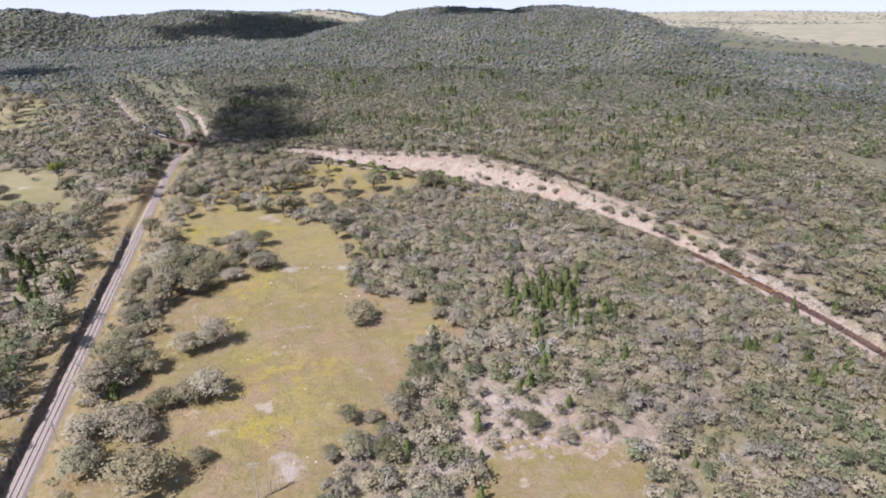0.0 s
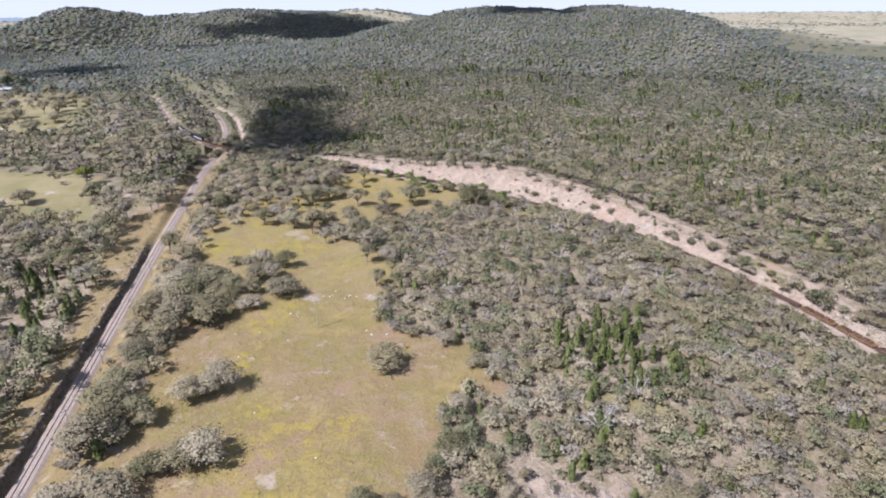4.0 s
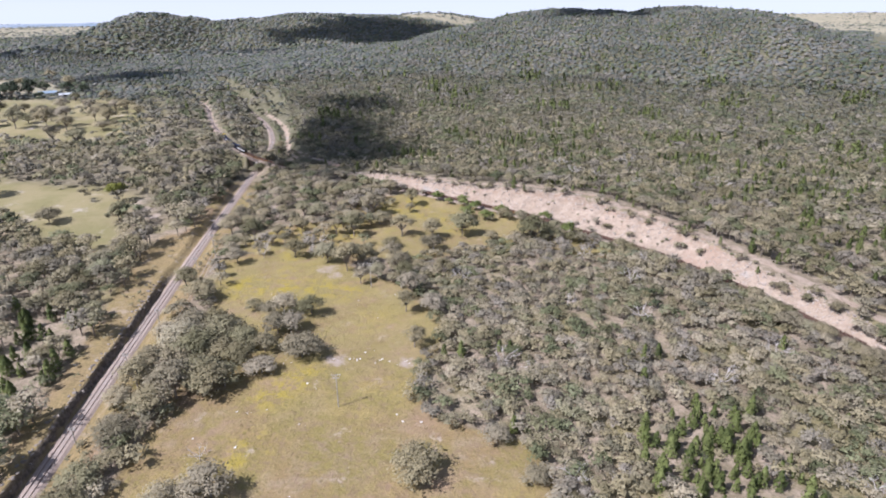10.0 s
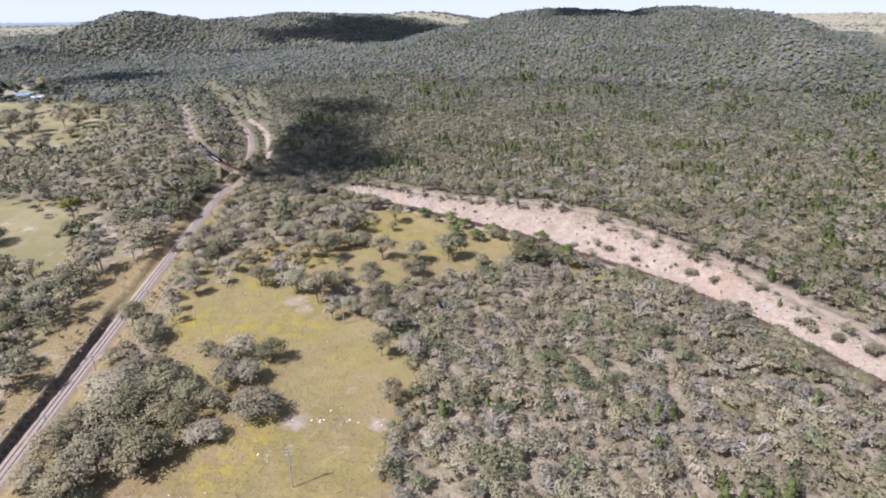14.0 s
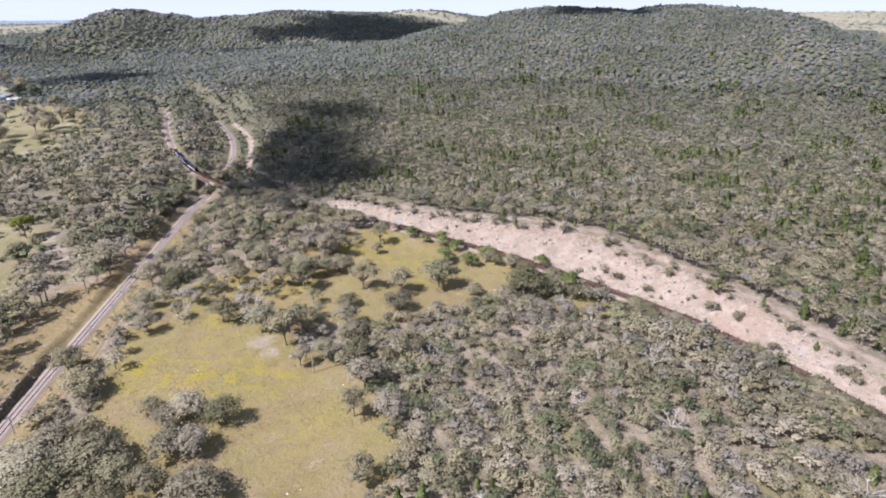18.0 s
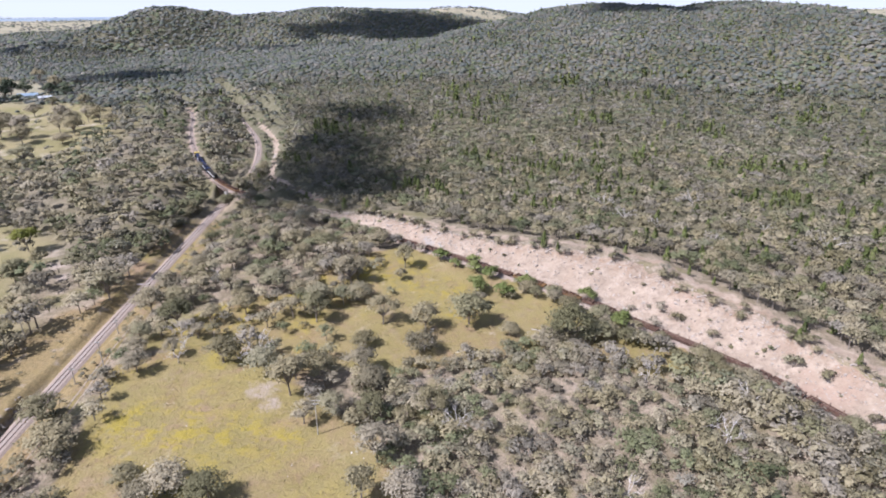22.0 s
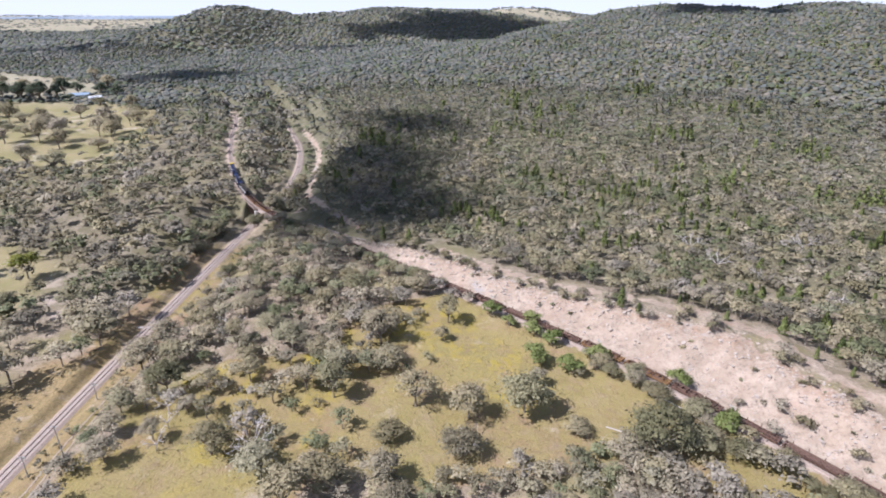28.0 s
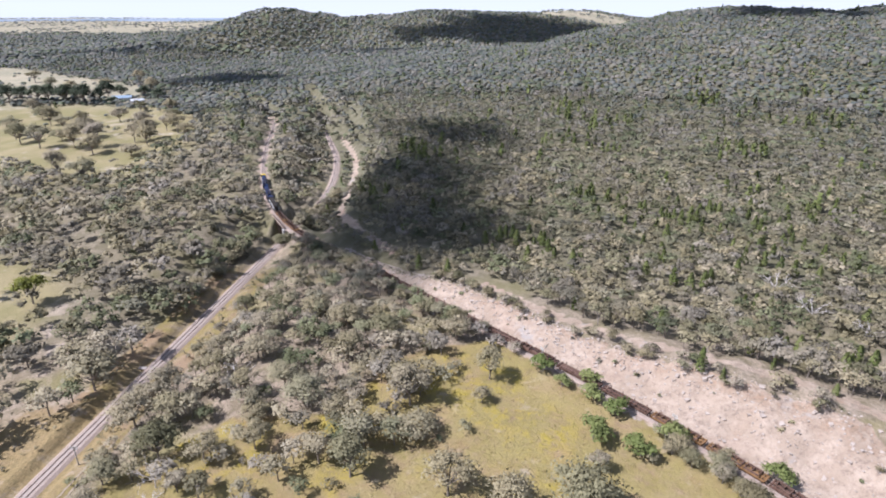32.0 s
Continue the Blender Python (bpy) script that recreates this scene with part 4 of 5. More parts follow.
for x, y, h in [(39, 26, 7), (102, 55, 6), (-71, 65, 4), (7, 110, 6), (-102, 209, 6), (-71.5, 198, 8), (-7, 170, 6), (74, 186, 7), (62, 171, 6), (-76, 204, 6), (108, 358, 8),
                (68, 334, 8), (16, 104, 5), (-98, 203, 5), (70, 99, 6), (58, 140, 6), (96, 120, 6), (33, 150, 5), (150, 300, 8), (48, 196, 5), (100, 300, 7), (-96, 195, 5), (-20, 209, 6), (-105, 248, 6), (22, 2, 5), (55, 40, 6), (90, 60, 5), (20, 60, 5), (80, 320, 7), (60, 350, 8), (130, 320, 7)]:
    plant(BARE, x, y, h, 6.0)

fallen = tagged(new("fallen_tree"), "white fallen tree with bare branches on the grass", "tree")
part("trunk", soup("trunk", np.concatenate([limb((-4.5, 0, 0.3), (1.0, 0.2, 0.45), 0.24, 0.2, 6), limb((1.0, 0.2, 0.45), (4.5, 1.2, 0.7), 0.2, 0.1, 5)])), M_DEAD, fallen)
part("branches", soup("branches", np.concatenate([limb((0.5 + i * 0.6, 0.2, 0.45), (2.2 + i * 0.7, (-1) ** i * (1.6 + 0.3 * i), 1.1), 0.1, 0.03, 4) for i in range(5)])), M_DEAD, fallen)
fallen.matrix_basis = pose(33, 238, float(ground_h(np.array([33.0]), np.array([238.0]))[0]), 0, 0, 140)
log = tagged(new("fallen_log", soup("fallen_log", np.concatenate([limb((-2.6, 0, 0.22), (2.4, 0.3, 0.2), 0.2, 0.13, 6), limb((0.8, 0.1, 0.22), (2.0, -0.9, 0.5), 0.08, 0.03, 4)]))),
             "pale fallen log lying in dry grass", "log")
log.data.materials.append(M_DEAD)
log.matrix_basis = pose(18, 224, float(ground_h(np.array([18.0]), np.array([224.0]))[0]), 0, 0, -20)

# ---- woods, scrub and far forest ----
NEAR_GUM = [gum_crown(rng, 225, 0.44, 4.2, 2.9, 0.06, 12, 0.32, 3, 0.6)[0] for _ in range(7)]
OPEN_GUM = [gum_crown(rng, 300, 0.5, 6.6, 3.6, 0.26, 13, 0.32, 3, 0.6) for _ in range(6)]
OPEN_WOOD = [np.concatenate([limb((0, 0, -0.3), (0, 0, 2.4), 0.2, 0.14, 4)] + [limb((0, 0, 2.2), m, 0.11, 0.04, 3) for m in mids[:4]]) for _, mids in OPEN_GUM]
OPEN_GUM = [q for q, _ in OPEN_GUM]
BROAD_GUM = [gum_crown(rng, 100, 0.68, 6.2, 3.2, 0.2, 9, 0.28, 3, 0.7)[0] for _ in range(6)]
MID_GUM = [gum_crown(rng, 34, 0.95, 5.4, 3.0, 0.15, 7, 0.3, 2, 0.8)[0] for _ in range(6)]
FAR_GUM = [hill_crown(rng, 1, 2, 1.6, 4.2, 2.9, 4) for k in range(7)]
DOT_GUM = [hill_crown(rng, 1, 0, 2.4, 4.8, 4.2, 4) for _ in range(5)]
NEAR_PINE = [pine_crown(rng, 240, 0.6, 6.5, 1.8)[0] for _ in range(3)]
MID_PINE = [pine_crown(rng, 60, 1.2, 7.5, 2.0)[0] for _ in range(4)]
FAR_PINE = [pine_crown(rng, 18, 2.1, 8.0, 2.3)[0] for _ in range(3)]


def patchy(x, y, rng, size, seed, spread=0.26, middle=0.5):
    """Tree tint that drifts over the land."""
    return np.clip(middle + 0.22 * waves(x, y, size, seed) + rng.normal(0, spread, len(x)), 0, 1)


PINE_SPOTS = [(140, 285, 40), (80, 300, 28), (175, 240, 35), (60, 420, 40), (190, 330, 45), (130, 200, 22), (20, 380, 25)]


def pine_share(x, y):
    return np.where(x < -140, 0.35, 1.0) * np.clip(0.02 + 0.5 * smooth(1.6 * waves(x, y, 85, 31) - 0.5), 0, 0.5) + 0.5 * (np.hypot(x - 55, y - 65) < 22) + 0.3 * patches(x, y, PINE_SPOTS)


# low scrub between the lines
x, y = jitter_grid(rng, -140, 175, -70, 300, 3.75)
su, sl = near(UPPER, x, y)[0], near(LOWER, x, y)[0]
keep = (open_land(x, y) < 0.5) & view_wedge(x, y) & (sl > 6) & (su < -4.5)
left_part = (x < -38) & (y > 150)
keep &= rng.uniform(0, 1, len(x)) < np.where(inside(x, y, STRIP) > 0.5, 0.16, np.where(left_part, 0.10, np.where((x < -75), 0.62, 0.94)))
x, y = x[keep], y[keep]
pine = rng.uniform(0, 1, len(x)) < np.maximum(0.3 * pine_share(x, y) * (y < 130), 0.65 * (np.hypot(x - 57, (y - 66) * 0.8) < 19))
by_line = smooth((near(UPPER, x, y)[0] + 34) / 14) * smooth((480 - near(UPPER, x, y)[2]) / 60) * smooth((near(UPPER, x, y)[2] - 310) / 50)
scatter("scrub", NEAR_GUM, x[~pine], y[~pine], (rng.uniform(0.42, 1.3, len(x)) * (1 + 0.4 * by_line))[~pine], rng, M_GUM_FAR, "dense low grey-green gum scrub on pale ground", "scrub", 0.1,
        tint=patchy(x[~pine], y[~pine], rng, 50, 41, 0.24, 0.62))
scatter("pine_thicket", NEAR_PINE, x[pine], y[pine], rng.uniform(0.5, 1.0, pine.sum()), rng, M_PINE_FAR, "green young cypress pines in the scrub", "scrub", 0.1)
# grassy woodland between the field and the crossing
x, y = jitter_grid(rng, -160, -36, 150, 360, 6.2)
su, sl = near(UPPER, x, y)[0], near(LOWER, x, y)[0]
keep = (open_land(x, y) < 0.5) & (sl > 8) & (su < -3.4) & (rng.uniform(0, 1, len(x)) < np.where(inside(x, y, GLADE) > 0.5, 0.35, np.where(y > 260, 0.95, 0.62)))
x, y = x[keep], y[keep]
scale, tint, state = rng.uniform(0.7, 1.2, len(x)) * np.interp(sl[keep], [8, 24], [0.45, 1.0]), patchy(x, y, rng, 40, 45, 0.3, 0.64), rng.get_state()
scatter("lower_woodland", OPEN_GUM, x, y, scale, rng, M_GUM_FAR, "grey-green gums over yellow-green grass", "woods", 0.1, tint=tint)
rng.set_state(state)
scatter("lower_stems", OPEN_WOOD, x, y, scale, rng, M_BARK, "dark stems of the lower woodland", "woods", 0.1, tint=tint)
# open woodland left of the lower line, and beyond the bank
x, y = jitter_grid(rng, -330, 330, -60, 475, 5.5)
su, sl = near(UPPER, x, y)[0], near(LOWER, x, y)[0]
keep = (open_land(x, y) < rng.uniform(0.05, 1, len(x))) & view_wedge(x, y) & ((sl < -5) | (su > 3)) & (rng.uniform(0, 1, len(x)) < np.where(sl < 0, np.where(y > 200, 0.46, 0.74), 0.97))
keep &= np.hypot(x, y - 60) < 400
x, y = x[keep], y[keep]
pine = rng.uniform(0, 1, len(x)) < np.maximum(pine_share(x, y) * (sl[keep] > 0), 0.6 * (np.hypot(x + 150, (y - 105) * 0.7) < 22))
for name, crowns, some in (("woodland", OPEN_GUM, ~pine & (np.hypot(x, y - 60) < 255)), ("slope_woodland", BROAD_GUM, ~pine & (np.hypot(x, y - 60) >= 255))):
    scale = rng.uniform(0.65, 1.3, some.sum()) * np.where(sl[keep][some] < 0, np.where(y[some] > 200, 1.45, 1.2), 1.0)
    tint, state = patchy(x[some], y[some], rng, 60, 42), rng.get_state()
    scatter(name, crowns, x[some], y[some], scale, rng, M_GUM_FAR, "open grey-green gum woodland over pale soil", "woods", 0.1, tint=tint)
    if crowns is OPEN_GUM:
        rng.set_state(state)
        scatter("woodland_stems", OPEN_WOOD, x[some], y[some], scale, rng, M_BARK, "dark stems of the open gum woodland", "woods", 0.1, tint=tint)
scatter("pine_wood", NEAR_PINE, x[pine], y[pine], rng.uniform(0.7, 1.25, pine.sum()), rng, M_PINE_FAR, "green cypress pines among the gums", "woods", 0.1)
# closed woods on the slopes
x, y = jitter_grid(rng, -700, 900, 150, 950, 5.4)
d = np.hypot(x, y)
keep = (open_land(x, y) < rng.uniform(0.05, 1, len(x))) & view_wedge(x, y) & (np.hypot(x, y - 60) >= 400) & (d < 690)
keep &= (x > -190) | (rng.uniform(0, 1, len(x)) < 0.6)
x, y = x[keep], y[keep]
pine = rng.uniform(0, 1, len(x)) < pine_share(x, y)
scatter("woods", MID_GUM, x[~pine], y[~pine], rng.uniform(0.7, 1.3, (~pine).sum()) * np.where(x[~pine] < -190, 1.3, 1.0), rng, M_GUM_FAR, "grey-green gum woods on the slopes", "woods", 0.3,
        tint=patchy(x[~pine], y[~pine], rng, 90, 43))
scatter("slope_pines", MID_PINE, x[pine], y[pine], rng.uniform(0.7, 1.3, pine.sum()), rng, M_PINE_FAR, "green cypress pines on the slopes", "woods", 0.3)
for name, lo, hi, step, crowns, pines, big in (("hill_woods", 680, 1330, 5.5, FAR_GUM, FAR_PINE, 1.0), ("far_woods", 1320, 2600, 10.6, DOT_GUM, FAR_PINE, 1.28)):
    x, y = jitter_grid(rng, -1900, 1500, 300, 2600, step)
    d, az = np.hypot(x, y), np.degrees(np.arctan2(x, y))
    keep = (open_land(x, y) < rng.uniform(0.05, 1, len(x))) & (d >= lo) & (d < hi) & view_wedge(x, y) & ((az < 33) | (d < 1080))
    keep &= (np.hypot((x + 100) * 0.8, y - 2130) > 130) | (rng.uniform(0, 1, len(x)) < 0.12)
    keep &= (x > -1000 - 0.1 * y) | (rng.uniform(0, 1, len(x)) < 0.7)
    x, y = x[keep], y[keep]
    pine = rng.uniform(0, 1, len(x)) < pine_share(x, y) * 0.3
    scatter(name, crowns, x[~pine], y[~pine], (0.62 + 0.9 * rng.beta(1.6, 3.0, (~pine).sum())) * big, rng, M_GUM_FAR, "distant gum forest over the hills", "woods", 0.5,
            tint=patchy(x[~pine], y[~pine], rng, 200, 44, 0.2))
    scatter(name.replace("woods", "pines"), pines, x[pine], y[pine], rng.uniform(0.6, 1.0, pine.sum()) * big, rng, M_PINE_FAR, "distant cypress pines over the hills", "woods", 0.5)
# scrub behind the start of the flight
x, y = jitter_grid(rng, -190, 170, -200, 70, 5.0)
sl, su = near(LOWER, x, y)[0], near(UPPER, x, y)[0]
keep = ~view_wedge(x, y) & (open_land(x, y) < 0.5) & (np.abs(sl) > 9) & (np.abs(su) > 6) & (rng.uniform(0, 1, len(x)) < 0.8)
x, y = x[keep], y[keep]
scatter("near_scrub", FAR_GUM, x, y, rng.uniform(0.5, 1.0, len(x)), rng, M_GUM_FAR, "low grey-green gum scrub on pale soil", "scrub", 0.1, tint=patchy(x, y, rng, 50, 46))
# low bushes on the railway verges
k = rng.uniform(0, 1, 520)
y = rng.uniform(-40, 345, 520)
x = np.interp(y, LOWER[:, 1], LOWER[:, 0]) + np.where(k < 0.62, -rng.uniform(6.2, 17, 520), rng.uniform(4.6, 10, 520))
some = waves(x, y, 26, 95) > -0.45
x, y = x[some], y[some]
scatter("low_bushes", MID_GUM, x, y, rng.uniform(0.13, 0.4, len(x)), rng, M_GUM_FAR, "low brown-green bushes along the railway verge", "shrubs", 0.02, tint=rng.uniform(0, 0.6, len(x)))
# tree lines and clumps out on the plains
x, y = jitter_grid(rng, -4600, 3600, 700, 4700, 44)
clump = waves(x, y, 420, 51) + 0.6 * waves(x, y, 150, 52)
keep = view_wedge(x, y) & (((np.degrees(np.arctan2(x, y)) > 33) & (np.hypot(x, y) > 1080)) | (np.hypot(x, y) > 2550)) & (clump > -0.3) & (inside(x, y, PADDOCK_R) < 0.5)
x, y = x[keep], y[keep]
scatter("plain_trees", DOT_GUM, x, y, rng.uniform(1.2, 2.4, len(x)), rng, M_GUM_FAR, "tree clumps on distant farmland", "woods", 0.5, tall=rng.uniform(0.8, 1.3, len(x)))

# ---- railways ----


def frame_at(line, s):
    """Place and heading at a way along a line of even steps."""
    step = np.linalg.norm(line[1] - line[0])
    k = np.clip(s / step, 0, len(line) - 1.001)
    i = int(k)
    return line[i] + (line[i + 1] - line[i]) * (k - i), line[i + 1] - line[i]


def sweep(line, profile):
    """A profile of (side, up) drawn along a line, as faces."""
    d = np.gradient(line, axis=0)
    n = unit(np.stack([d[:, 1], -d[:, 0], 0 * d[:, 0]], 1))
    rows = [line + n * a + np.array([0, 0, b]) for a, b in profile]
    out = [np.stack([p[:-1], p[1:], q[1:], q[:-1]], 1) for p, q in zip(rows, rows[1:])]
    return np.concatenate(out)


def box(x0, x1, y0, y1, z0, z1):
    """A box as six faces."""
    c = np.array([(x, y, z) for x in (x0, x1) for y in (y0, y1) for z in (z0, z1)], float)
    return c[np.array([(0, 1, 3, 2), (4, 6, 7, 5), (0, 4, 5, 1), (2, 3, 7, 6), (0, 2, 6, 4), (1, 5, 7, 3)])]


def railway(name, label, line, near_a, near_b):
    base = tagged(new(name), label, "railway", kind="structure")
    part("ballast", soup("ballast", sweep(line, [(-2.9, -0.35), (-1.75, 0.22), (1.75, 0.22), (2.9, -0.35)])), M_BALLAST, base)
    rail = [(-0.07, 0.22), (-0.036, 0.42), (0.036, 0.42), (0.07, 0.22)]
    for side in (-0.7525, 0.7525):
        part("rail", soup("rail", sweep(line, [(a + side, b) for a, b in rail])), M_RAIL, base)
    one = soup("sleeper", box(-1.25, 1.25, -0.12, 0.12, 0.14, 0.265))
    one.materials.append(M_SLEEPER)
    total = np.linalg.norm(np.diff(line, axis=0), axis=1).sum()
    rest, count = [], 0
    for s in np.arange(0.5, total - 1, 0.68):
        p, d = frame_at(line, s)
        m = pose(*p, 0, 0, math.degrees(math.atan2(d[1], d[0])) - 90)
        if near_a < s < near_b and count < 290:
            ob = new("sleeper", one)
            ob.parent, ob.matrix_basis = base, m
            count += 1
        else:
            r = np.array(m.to_3x3())
            rest.append(box(-1.25, 1.25, -0.12, 0.12, 0.14, 0.265) @ r.T + p)
    ob = part("far_sleepers", soup("far_sleepers", np.concatenate(rest)), M_SLEEPER, base)
    ob["kind"] = "stuff"
    return base


FINE_LOWER, FINE_UPPER = spline([tuple(p) for p in LOWER[::4]], 2.0), spline([tuple(p) for p in UPPER[::4]], 2.0)
railway("railway_lower", "straight single railway line on pale ballast", FINE_LOWER, 150, 348)
railway("railway_upper", "curving single railway line under the cut slope", FINE_UPPER, 480, 678)

# bridge that carries the upper line over the lower one
side = near(LOWER, UPPER[:, 0], UPPER[:, 1])[0]
ib = int(np.argmax(side < 0))
pb, db = UPPER[ib], UPPER[ib + 1] - UPPER[ib]
M_CONC = simple("bridge_concrete", (0.30, 0.28, 0.25), (0.46, 0.43, 0.39), 1.5)
M_GIRDER = simple("bridge_steel", (0.10, 0.075, 0.06), (0.19, 0.14, 0.11), 0.8, 0.7)
bridge = tagged(new("rail_bridge"), "short steel girder railway bridge on concrete abutments", "bridge")
bridge.matrix_basis = pose(float(pb[0]), float(pb[1]), float(pb[2]), 0, 0, math.degrees(math.atan2(db[1], db[0])))
for yy in (-2.5, 2.2):
    part("girder", soup("girder", np.concatenate([box(-11, 11, yy, yy + 0.3, -1.35, 0.55), box(-11, 11, yy - 0.15, yy + 0.45, 0.5, 0.6)]
                                                 + [box(-10.5 + 2.1 * i, -10.4 + 2.1 * i, yy - 0.12, yy + 0.42, -1.3, 0.5) for i in range(11)])), M_GIRDER, bridge)
part("deck", soup("deck", box(-11.2, 11.2, -2.2, 2.2, -0.75, -0.4)), M_CONC, bridge)
for xx in (-11.5, 9.0):
    part("abutment", soup("abutment", np.concatenate([box(xx, xx + 2.5, -3.4, 3.4, -10.5, -1.3), box(xx - 0.1, xx + 2.6, -3.5, 3.5, -1.5, -0.85)])), M_CONC, bridge)

# ---- train ----
M_BLUE = simple("blue_loco_paint", (0.012, 0.019, 0.055), (0.024, 0.034, 0.09), 1.2, 0.4)
M_YELLOW = simple("yellow_loco_paint", (0.55, 0.40, 0.03), (0.65, 0.48, 0.06), 0.8, 0.45)
M_WHITE = simple("white_loco_paint", (0.62, 0.62, 0.62), (0.74, 0.74, 0.73), 0.8, 0.45)
M_GLASS = simple("dark_window_glass", (0.02, 0.025, 0.03), (0.03, 0.035, 0.04), 1.0, 0.1, 0.0, 0.0)
M_OCHRE = simple("ochre_wagon_steel", (0.17, 0.095, 0.045), (0.28, 0.16, 0.07), 0.7, 0.75)
M_LOAD = simple("rusty_load_steel", (0.09, 0.055, 0.04), (0.20, 0.125, 0.095), 0.5, 0.8, 0.0, 0.02)


def wheel_faces(r, w, sides=14):
    k = np.arange(sides + 1) / sides * 6.2832
    ring = np.stack([r * np.cos(k), 0 * k, r * np.sin(k)], 1)
    a, b, c = ring[:-1], ring[1:], np.array([0, w, 0])
    mid = np.zeros_like(a)
    return np.concatenate([np.stack([a, b, b + c, a + c], 1), np.stack([mid, a, b, b * 0.5], 1), np.stack([mid + c, b * 0.5 + c, b + c, a + c], 1)])


WHEEL = soup("wheel", wheel_faces(0.46, 0.13))
WHEEL.materials.append(M_DARK)
BOGIE = soup("bogie", np.concatenate([box(-1.45, 1.45, y, y + 0.14, 0.62, 0.98) for y in (-1.05, 0.91)] + [box(-0.3, 0.3, -1.1, 1.1, 0.65, 1.0)]
                                     + [box(x - 0.09, x + 0.09, -0.9, 0.9, 0.8, 0.98) for x in (-0.9, 0.9)]))
BOGIE.materials.append(M_DARK)


def add_bogie(base, x, axles=(-0.9, 0.9)):
    b = new("bogie", BOGIE)
    b.parent, b.location = base, (x, 0, 0)
    for a in axles:
        for yy in (-0.82, 0.69):
            w = new("wheel", WHEEL)
            w.parent, w.location = b, (a, yy, 0.88)


def flat_wagon(label, length, steel, load):
    """An open-framed flat wagon: sills, cross bearers, ends and stanchions."""
    h = length / 2
    base = tagged(new("flat_wagon"), label, "wagon", "wagons of the train")
    part("underframe", soup("underframe", np.concatenate([box(-h, h, y, y + 0.22, 0.98, 1.42) for y in (-1.36, -0.25, 0.03, 1.14)]
                                                         + [box(-h, -h + 0.35, -1.36, 1.36, 0.95, 1.5), box(h - 0.35, h, -1.36, 1.36, 0.95, 1.5)])), steel, base)
    for k in range(9):
        x = -h + 1.1 + k * (length - 2.2) / 8
        part("cross_bearer", CROSS[steel.name], steel, base).location = (x, 0, 0)
    for k in range(4):
        x = -h + 1.6 + k * (length - 3.2) / 3
        for yy in (-1.4, 1.26):
            part("stanchion", POST[steel.name], steel, base).location = (x, yy, 0)
    if load == 1:
        for k in range(6):
            part("rail_load", soup("rail_load", box(-h + 0.8, h - 0.8, -1.0 + 0.36 * k, -0.84 + 0.36 * k, 1.42, 1.6)), M_LOAD, base)
    if load == 2:
        for k in range(3):
            x = -h + 1.0 + k * (length - 2) / 3
            part("load_frame", soup("load_frame", np.concatenate([box(x, x + 3.4, y, y + 0.16, 1.42, 2.0) for y in (-1.1, 0.94)] + [box(x + i, x + i + 0.16, -1.1, 1.1, 1.5, 1.95) for i in (0, 1.6, 3.24)])), M_LOAD, base)
    add_bogie(base, -h + 2.3)
    add_bogie(base, h - 2.3)
    part("coupler", soup("coupler", box(h, h + 0.5, -0.14, 0.14, 0.9, 1.15)), M_DARK, base)
    return base


CROSS = {m.name: soup("cross_bearer", box(-0.11, 0.11, -1.14, 1.14, 1.2, 1.44)) for m in (M_RUST, M_OCHRE)}
POST = {m.name: soup("stanchion", box(-0.09, 0.09, 0, 0.14, 1.3, 2.15)) for m in (M_RUST, M_OCHRE)}


def locomotive(label, hood, cab):
    base = tagged(new("locomotive"), label, "locomotive", "locomotives of the train")
    body = box(-6.3, 8.9, -1.05, 1.05, 1.7, 3.75)
    body[:, :, 1] *= np.where(body[:, :, 2] > 3, 0.86, 1.0)
    part("hood", soup("hood", body), hood, base)
    part("underframe", soup("underframe", np.concatenate([box(-9.3, 9.3, -1.45, 1.45, 1.3, 1.7), box(-9.45, -9.3, -1.3, 1.3, 0.5, 1.7)])), M_DARK, base)
    c = part("cab", soup("cab", np.concatenate([box(-8.2, -6.2, -1.42, 1.42, 1.7, 4.05), box(-9.1, -8.2, -1.1, 1.1, 1.7, 2.9)])), cab, base)
    part("windscreen", soup("windscreen", box(-8.24, -8.2, -1.2, 1.2, 3.05, 3.75)), M_GLASS, c)
    for yy in (-1.44, 1.42):
        part("side_window", soup("side_window", box(-7.8, -6.7, yy, yy + 0.02, 3.05, 3.7)), M_GLASS, c)
        part("side_stripe", soup("side_stripe", box(-6.1, 8.7, yy * 0.745, yy * 0.745 + 0.03, 2.0, 2.7)), M_WHITE, base)
        part("handrail", soup("handrail", np.concatenate([box(-6, 9, yy, yy + 0.04, 2.6, 2.65)] + [box(-6 + 2.5 * i, -5.95 + 2.5 * i, yy, yy + 0.04, 1.7, 2.62) for i in range(7)])), M_WHITE, base)
    for x in (3.2, 5.4, 7.4):
        part("roof_fan", soup("roof_fan", wheel_faces(0.72, 0.14) @ np.array([[1, 0, 0], [0, 0, 1], [0, 1, 0]]) + (x, 0, 3.74)), M_DARK, base)
    part("exhaust_stack", soup("exhaust_stack", box(-0.5, 0.6, -0.3, 0.3, 3.7, 4.05)), M_DARK, base)
    part("fuel_tank", soup("fuel_tank", box(-2.3, 2.3, -1.2, 1.2, 0.45, 1.3)), M_DARK, base)
    part("headlight", soup("headlight", box(-8.28, -8.2, -0.25, 0.25, 3.82, 4.0)), M_WHITE, base)
    add_bogie(base, -6.0, (-1.1, 0, 1.1))
    add_bogie(base, 6.0, (-1.1, 0, 1.1))
    return base


